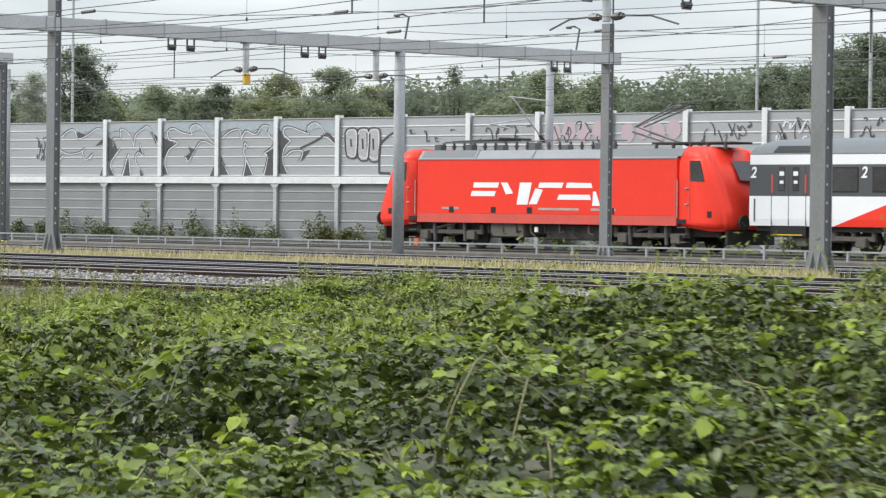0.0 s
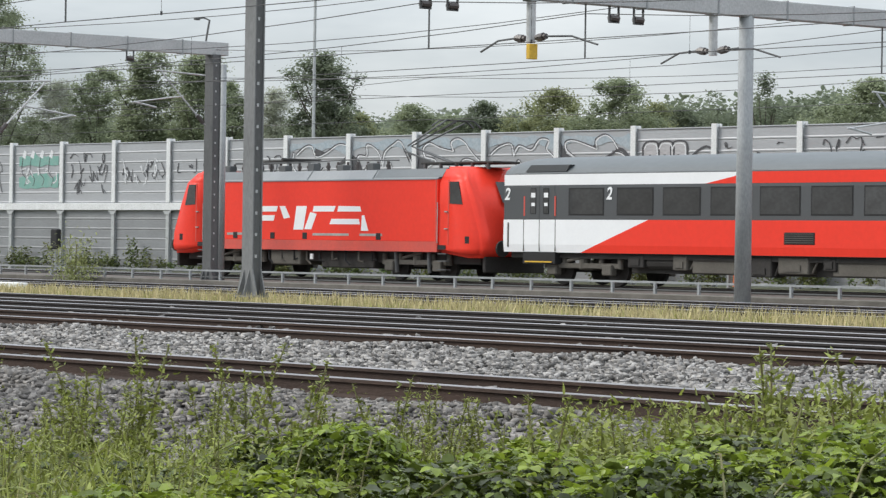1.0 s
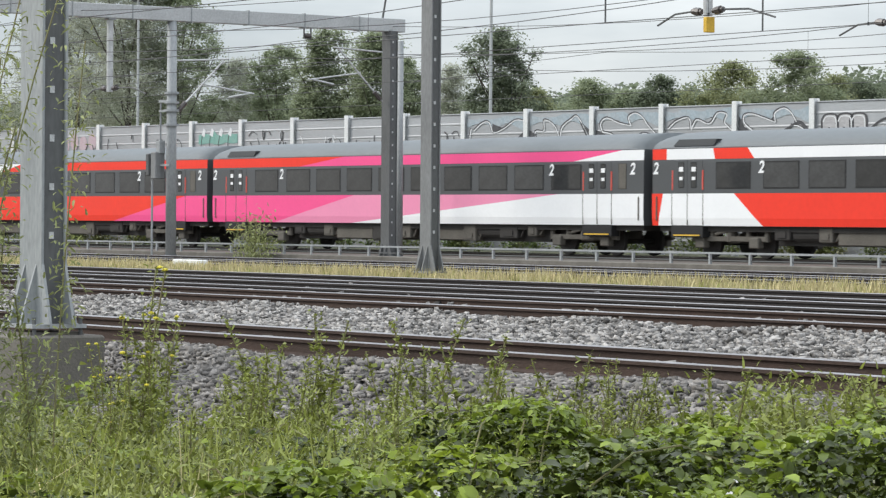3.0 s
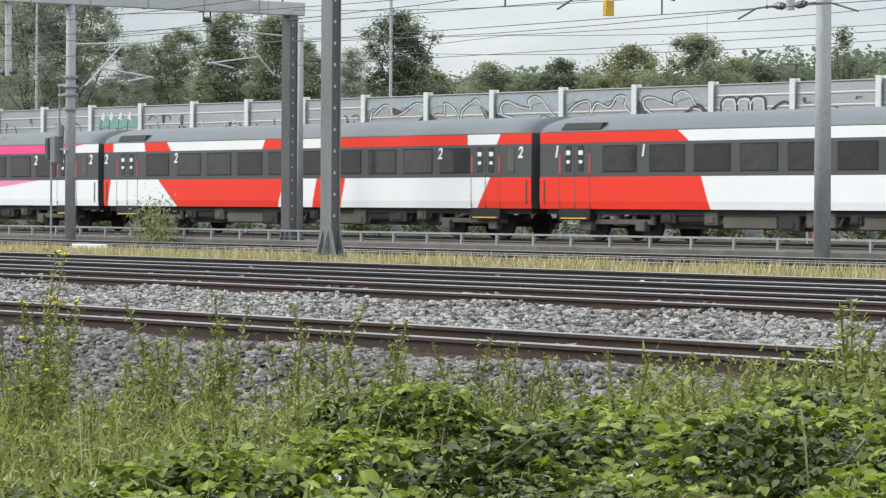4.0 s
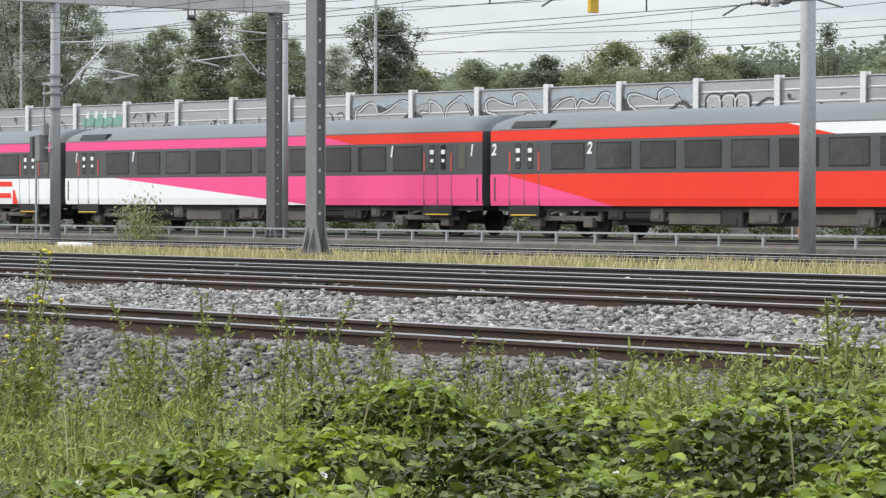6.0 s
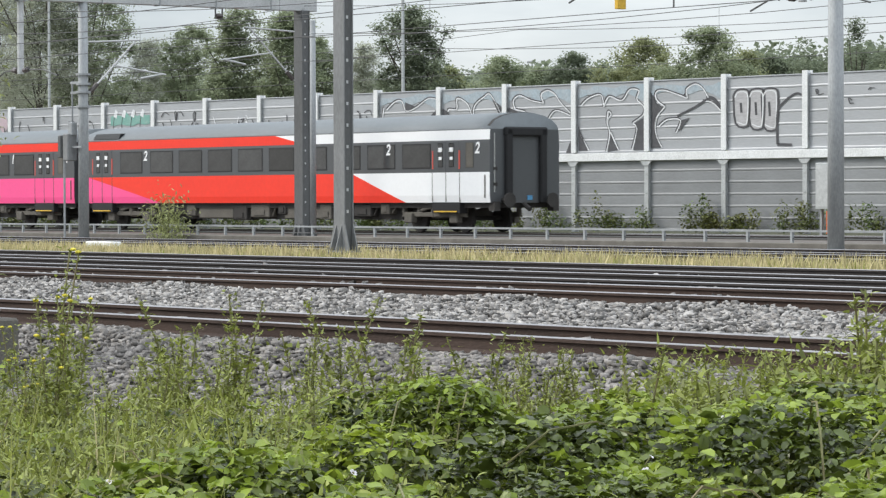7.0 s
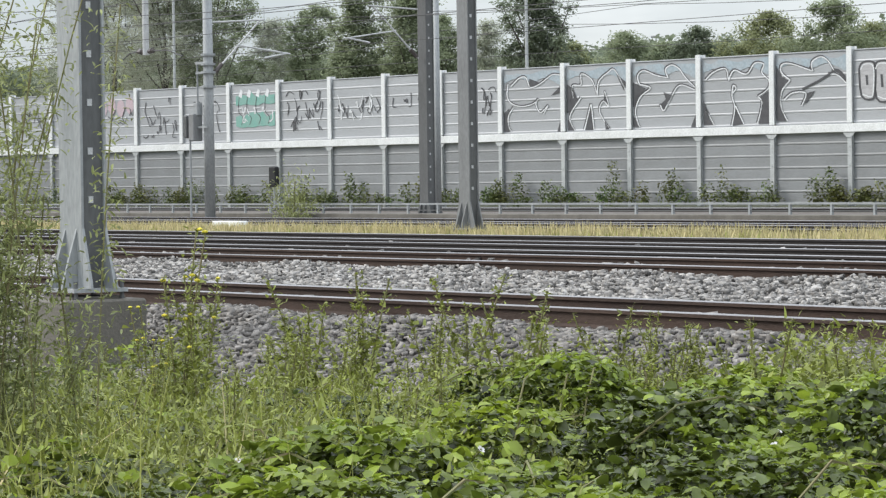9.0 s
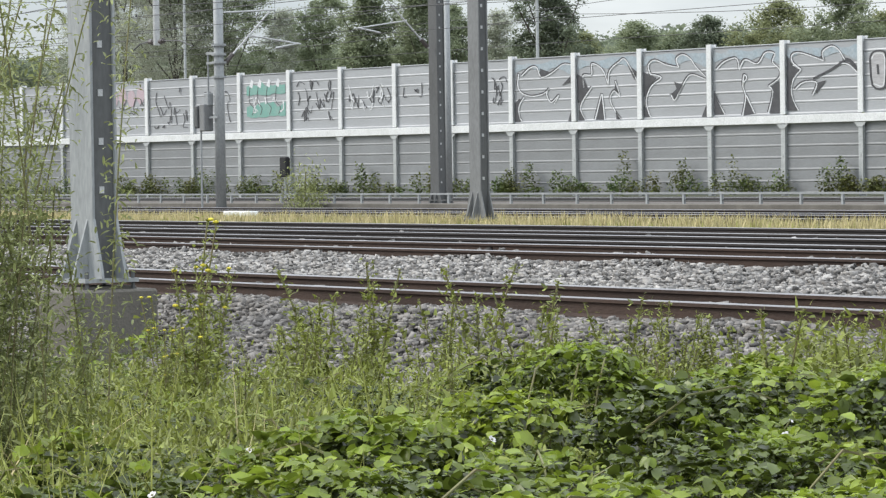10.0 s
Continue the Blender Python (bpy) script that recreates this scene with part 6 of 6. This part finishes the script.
def creepers():
    """Creeping plants at the foot of the barrier, in uneven clumps."""
    rng = np.random.default_rng(61)
    pl = []
    for n in range(-6, 22):
        m = barrier_frame(n)
        for _ in range(8):
            cx, top, w = rng.uniform(0, PANEL_W), abs(rng.normal(0.4, 0.42)) + 0.15, rng.uniform(0.15, 0.5)
            k = int(190 * w * (top + 0.3) * 2)
            u = rng.normal(cx, w * 0.5, k)
            z = rng.uniform(-0.2, 1, k) ** 1.0 * top * np.exp(-((u - cx) / w) ** 2)
            dy = rng.uniform(-0.75, -0.22, k)
            for a, b, c in zip(u, dy, z):
                p = m @ Vector((a, b, c + 0.05))
                pl.append((p.x, p.y, p.z))
    n = len(pl)
    scatter(rng, "creepers", np.array(pl), rng.uniform(0, 6.28, n), rng.normal(0, 0.6, n), rng.uniform(0.07, 0.15, n), rng.uniform(0.07, 0.14, n), M_IVY)
    tagged(bpy.data.objects["creepers"], "green and rusty creepers along the barrier's foot", "creepers", kind="stuff")
    bush = thing("lineside_bush", "feathery yellow-green bush beside the round mast", "bush", m=pose(-81.5, 50.2, -0.2))
    k = 900
    p = np.stack([rng.normal(0, 0.42, k), rng.normal(0, 0.3, k), np.abs(rng.normal(0.45, 0.45, k))], 1)
    scatter(rng, "leaves", p, rng.uniform(0, 6.28, k), rng.normal(0.6, 0.4, k), rng.uniform(0.10, 0.2, k), rng.uniform(0.03, 0.06, k), M_WILLOW, bush)
    part("stem", add_path(bmesh.new(), [(0, 0, 0), (0.05, 0, 0.7), (0.1, 0, 1.2)], 0.02), M_STEM, bush)


TREES = [
    (-192.3, 104, 20.8, 7.9, "grey"),
    (-172.7, 97, 18.7, 6.8, "grey"),
    (-171.9, 100, 17.0, 4.7, "green"),
    (-184.4, 112, 12.2, 3.5, "grey"),
    (-169.0, 106, 12.2, 3.6, "green"),
    (-151.7, 98, 12.2, 3.3, "birch"),
    (-147.9, 99, 11.9, 3.6, "birch"),
    (-157.7, 108, 11.1, 2.6, "birch"),
    (-158.8, 112, 10.9, 2.8, "grey"),
    (-134.2, 98, 11.4, 3.5, "cone"),
    (-149.9, 112, 9.1, 2.0, "yellow"),
    (-160.3, 124, 10.4, 3.5, "green"),
    (-150.6, 122, 10.2, 3.1, "dark"),
    (-164.1, 130, 10.0, 2.6, "green"),
    (-139.2, 118, 10.5, 3.8, "yellow"),
    (-126.8, 112, 10.4, 3.4, "green"),
    (-137.1, 124, 9.9, 2.3, "yellow"),
    (-139.0, 128, 9.8, 3.1, "dark"),
    (-119.2, 112, 9.5, 1.6, "sparse"),
    (-107.2, 104, 9.7, 1.6, "sparse"),
    (-125.1, 126, 9.4, 3.4, "green"),
    (-107.8, 112, 9.7, 3.7, "green"),
    (-101.5, 110, 9.2, 2.9, "green"),
    (-99.8, 116, 9.2, 1.5, "sparse"),
    (-88.0, 112, 8.5, 2.7, "yellow"),
    (-83.0, 104, 9.0, 3.6, "dark"),
    (-78.5, 103, 9.6, 4.0, "dark"),
    (-84.1, 110, 9.3, 2.4, "green"),
    (-73.7, 100, 10.1, 3.8, "dark"),
    (-71.8, 102, 10.8, 4.6, "green"),
    (-65.7, 98, 11.3, 4.5, "dark"),
    (-63.6, 100, 11.1, 4.5, "green"),
    (-58.2, 97, 11.4, 4.7, "dark"),
    (-56.6, 100, 11.8, 5.2, "green"),
]


def tree(seed, x, y, top, width, kind):
    rng = np.random.default_rng(seed)
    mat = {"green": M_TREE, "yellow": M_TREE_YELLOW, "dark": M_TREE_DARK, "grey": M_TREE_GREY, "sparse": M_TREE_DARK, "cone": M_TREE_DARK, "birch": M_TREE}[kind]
    label = {"green": "green broadleaf tree behind the barrier", "yellow": "yellowish-green tree behind the barrier", "dark": "dark green dense tree behind the barrier",
             "grey": "grey-green willow-like tree behind the barrier", "sparse": "thin sparse tree behind the barrier",
             "cone": "dark green pointed tree behind the barrier", "birch": "grey-green birch-like tree with a pointed crown"}[kind]
    t = thing("tree", label, "tree", "trees behind the barrier", m=pose(x, y, -0.3))
    h = top + 0.3
    r = width / 2 * (1.7 if kind != "sparse" else 1.1)
    bm = rod((0, 0, 0), (0.1, 0, h * 0.55), 0.12 + h * 0.012, 0.08, 8)
    tips = []
    for k in range(16):
        a, z0 = rng.uniform(0, 6.28), h * rng.uniform(0.2, 0.6)
        e = (math.cos(a) * r * rng.uniform(0.4, 0.85), math.sin(a) * r * rng.uniform(0.4, 0.85), min(h * 0.95, z0 + h * rng.uniform(0.1, 0.38)))
        add_rod(bm, (0.05, 0, z0), e, 0.06, 0.02, 5)
        tips.append(e)
    part("trunk", bm, M_BARK, t)
    # clumps over an uneven crown, each a cloud of small leaves
    clumps = []
    for k in range(int(44 + width * 21 + (max(0, width - 4.5) * 60)) if kind != "sparse" else 16):
        u, a = rng.uniform(0.2, 1.0) ** 0.8, rng.uniform(0, 6.28)
        z = h * (0.10 + 0.87 * u)
        shape = 0.92 * math.sqrt(max(0.0, 1 - u ** 3.6)) + 0.06 if kind in ("green", "yellow", "dark") else (1.05 - 0.75 * u)
        if u > 0.93:
            shape = min(shape, 0.42)
        rr = r * shape * (rng.uniform(0.25, 1.0) + 0.28 * math.sin(3 * a + seed) * u)
        clumps.append((math.cos(a) * rr, math.sin(a) * rr, z, rng.uniform(0.3, 0.62) * (0.62 + 0.15 * width)))
    clumps.append((0, 0, h * 0.97, 0.4))
    for e in tips:
        clumps.append((*e, 0.45))
    P = []
    per = 210 if kind != "sparse" else 130
    for cx, cy, cz, cr in clumps:
        v = rng.normal(0, 1, (per, 3))
        v /= np.linalg.norm(v, axis=1)[:, None]
        v *= (np.abs(rng.normal(0.66, 0.42, per)) * cr)[:, None] * np.array([1.1, 1.1, 0.9])
        P.append(v + np.array([cx, cy, cz]))
    P = np.concatenate(P)
    P = P[P[:, 2] < h]
    n = len(P)
    ln = rng.uniform(0.09, 0.21, n) * (0.8 if kind == "sparse" else 1)
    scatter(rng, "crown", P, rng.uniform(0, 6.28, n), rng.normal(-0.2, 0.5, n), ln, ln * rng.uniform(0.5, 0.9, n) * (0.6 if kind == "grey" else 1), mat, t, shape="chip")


def trees():
    for k, row in enumerate(TREES):
        tree(100 + k, *row)
    # the low wooded edge behind them
    rng = np.random.default_rng(88)
    n = 150000
    y = rng.uniform(132, 146, n)
    x = -y * rng.uniform(0.5, 2.05, n)
    top = 10.2 + 0.9 * lumps(x, y, 26, 31) + 0.8 * lumps(x, y, 9, 32) + 2.0 * soft_step((-x - 215) / 60)
    z = top - rng.gamma(2.0, 1.1, n)
    ln = rng.uniform(0.25, 0.55, n)
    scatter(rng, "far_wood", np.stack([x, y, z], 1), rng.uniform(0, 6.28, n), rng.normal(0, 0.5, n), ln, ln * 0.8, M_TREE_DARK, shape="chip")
    tagged(bpy.data.objects["far_wood"], "low band of distant green woodland", "woodland", kind="stuff")


ground()
tracks()
low_guard()
overhead_line()
wires()
for x, y, top, flood in ((-127.0, 92, 13.6, True), (-190.1, 150, 11.7, False), (-67.3, 92, 14.2, True), (-77.5, 96, 12.6, False), (-162.6, 92, 14.1, True)):
    street_lamp(x, y, top, flood)
LOCO, COACHES = train()
trees()
creepers()
grass_strip()
weeds()
brambles()
bramble_flowers()
graffiti()
noise_barrier()


def motions():
    times = [k / 30 for k in range(301)]
    # the train gathers a little speed as it leaves
    drift = ([0, 1, 2, 3.5, 5.5, 7, 7.5, 8, 9, 10], [0, 0, -0.25, 0.25, 0.15, -0.3, -0.45, -1.25, -2.2, -3.2])
    front = lambda t: -74.46 - SPEED * (t - 1.0) + float(np.interp(t, *drift))
    walk(LOCO, [(t, pose(front(t) - 18.3, TRAIN_Y, 0)) for t in times])
    for k, c in enumerate(COACHES):
        walk(c, [(t, pose(front(t) + COACH * k, TRAIN_Y, 0)) for t in times])


motions()
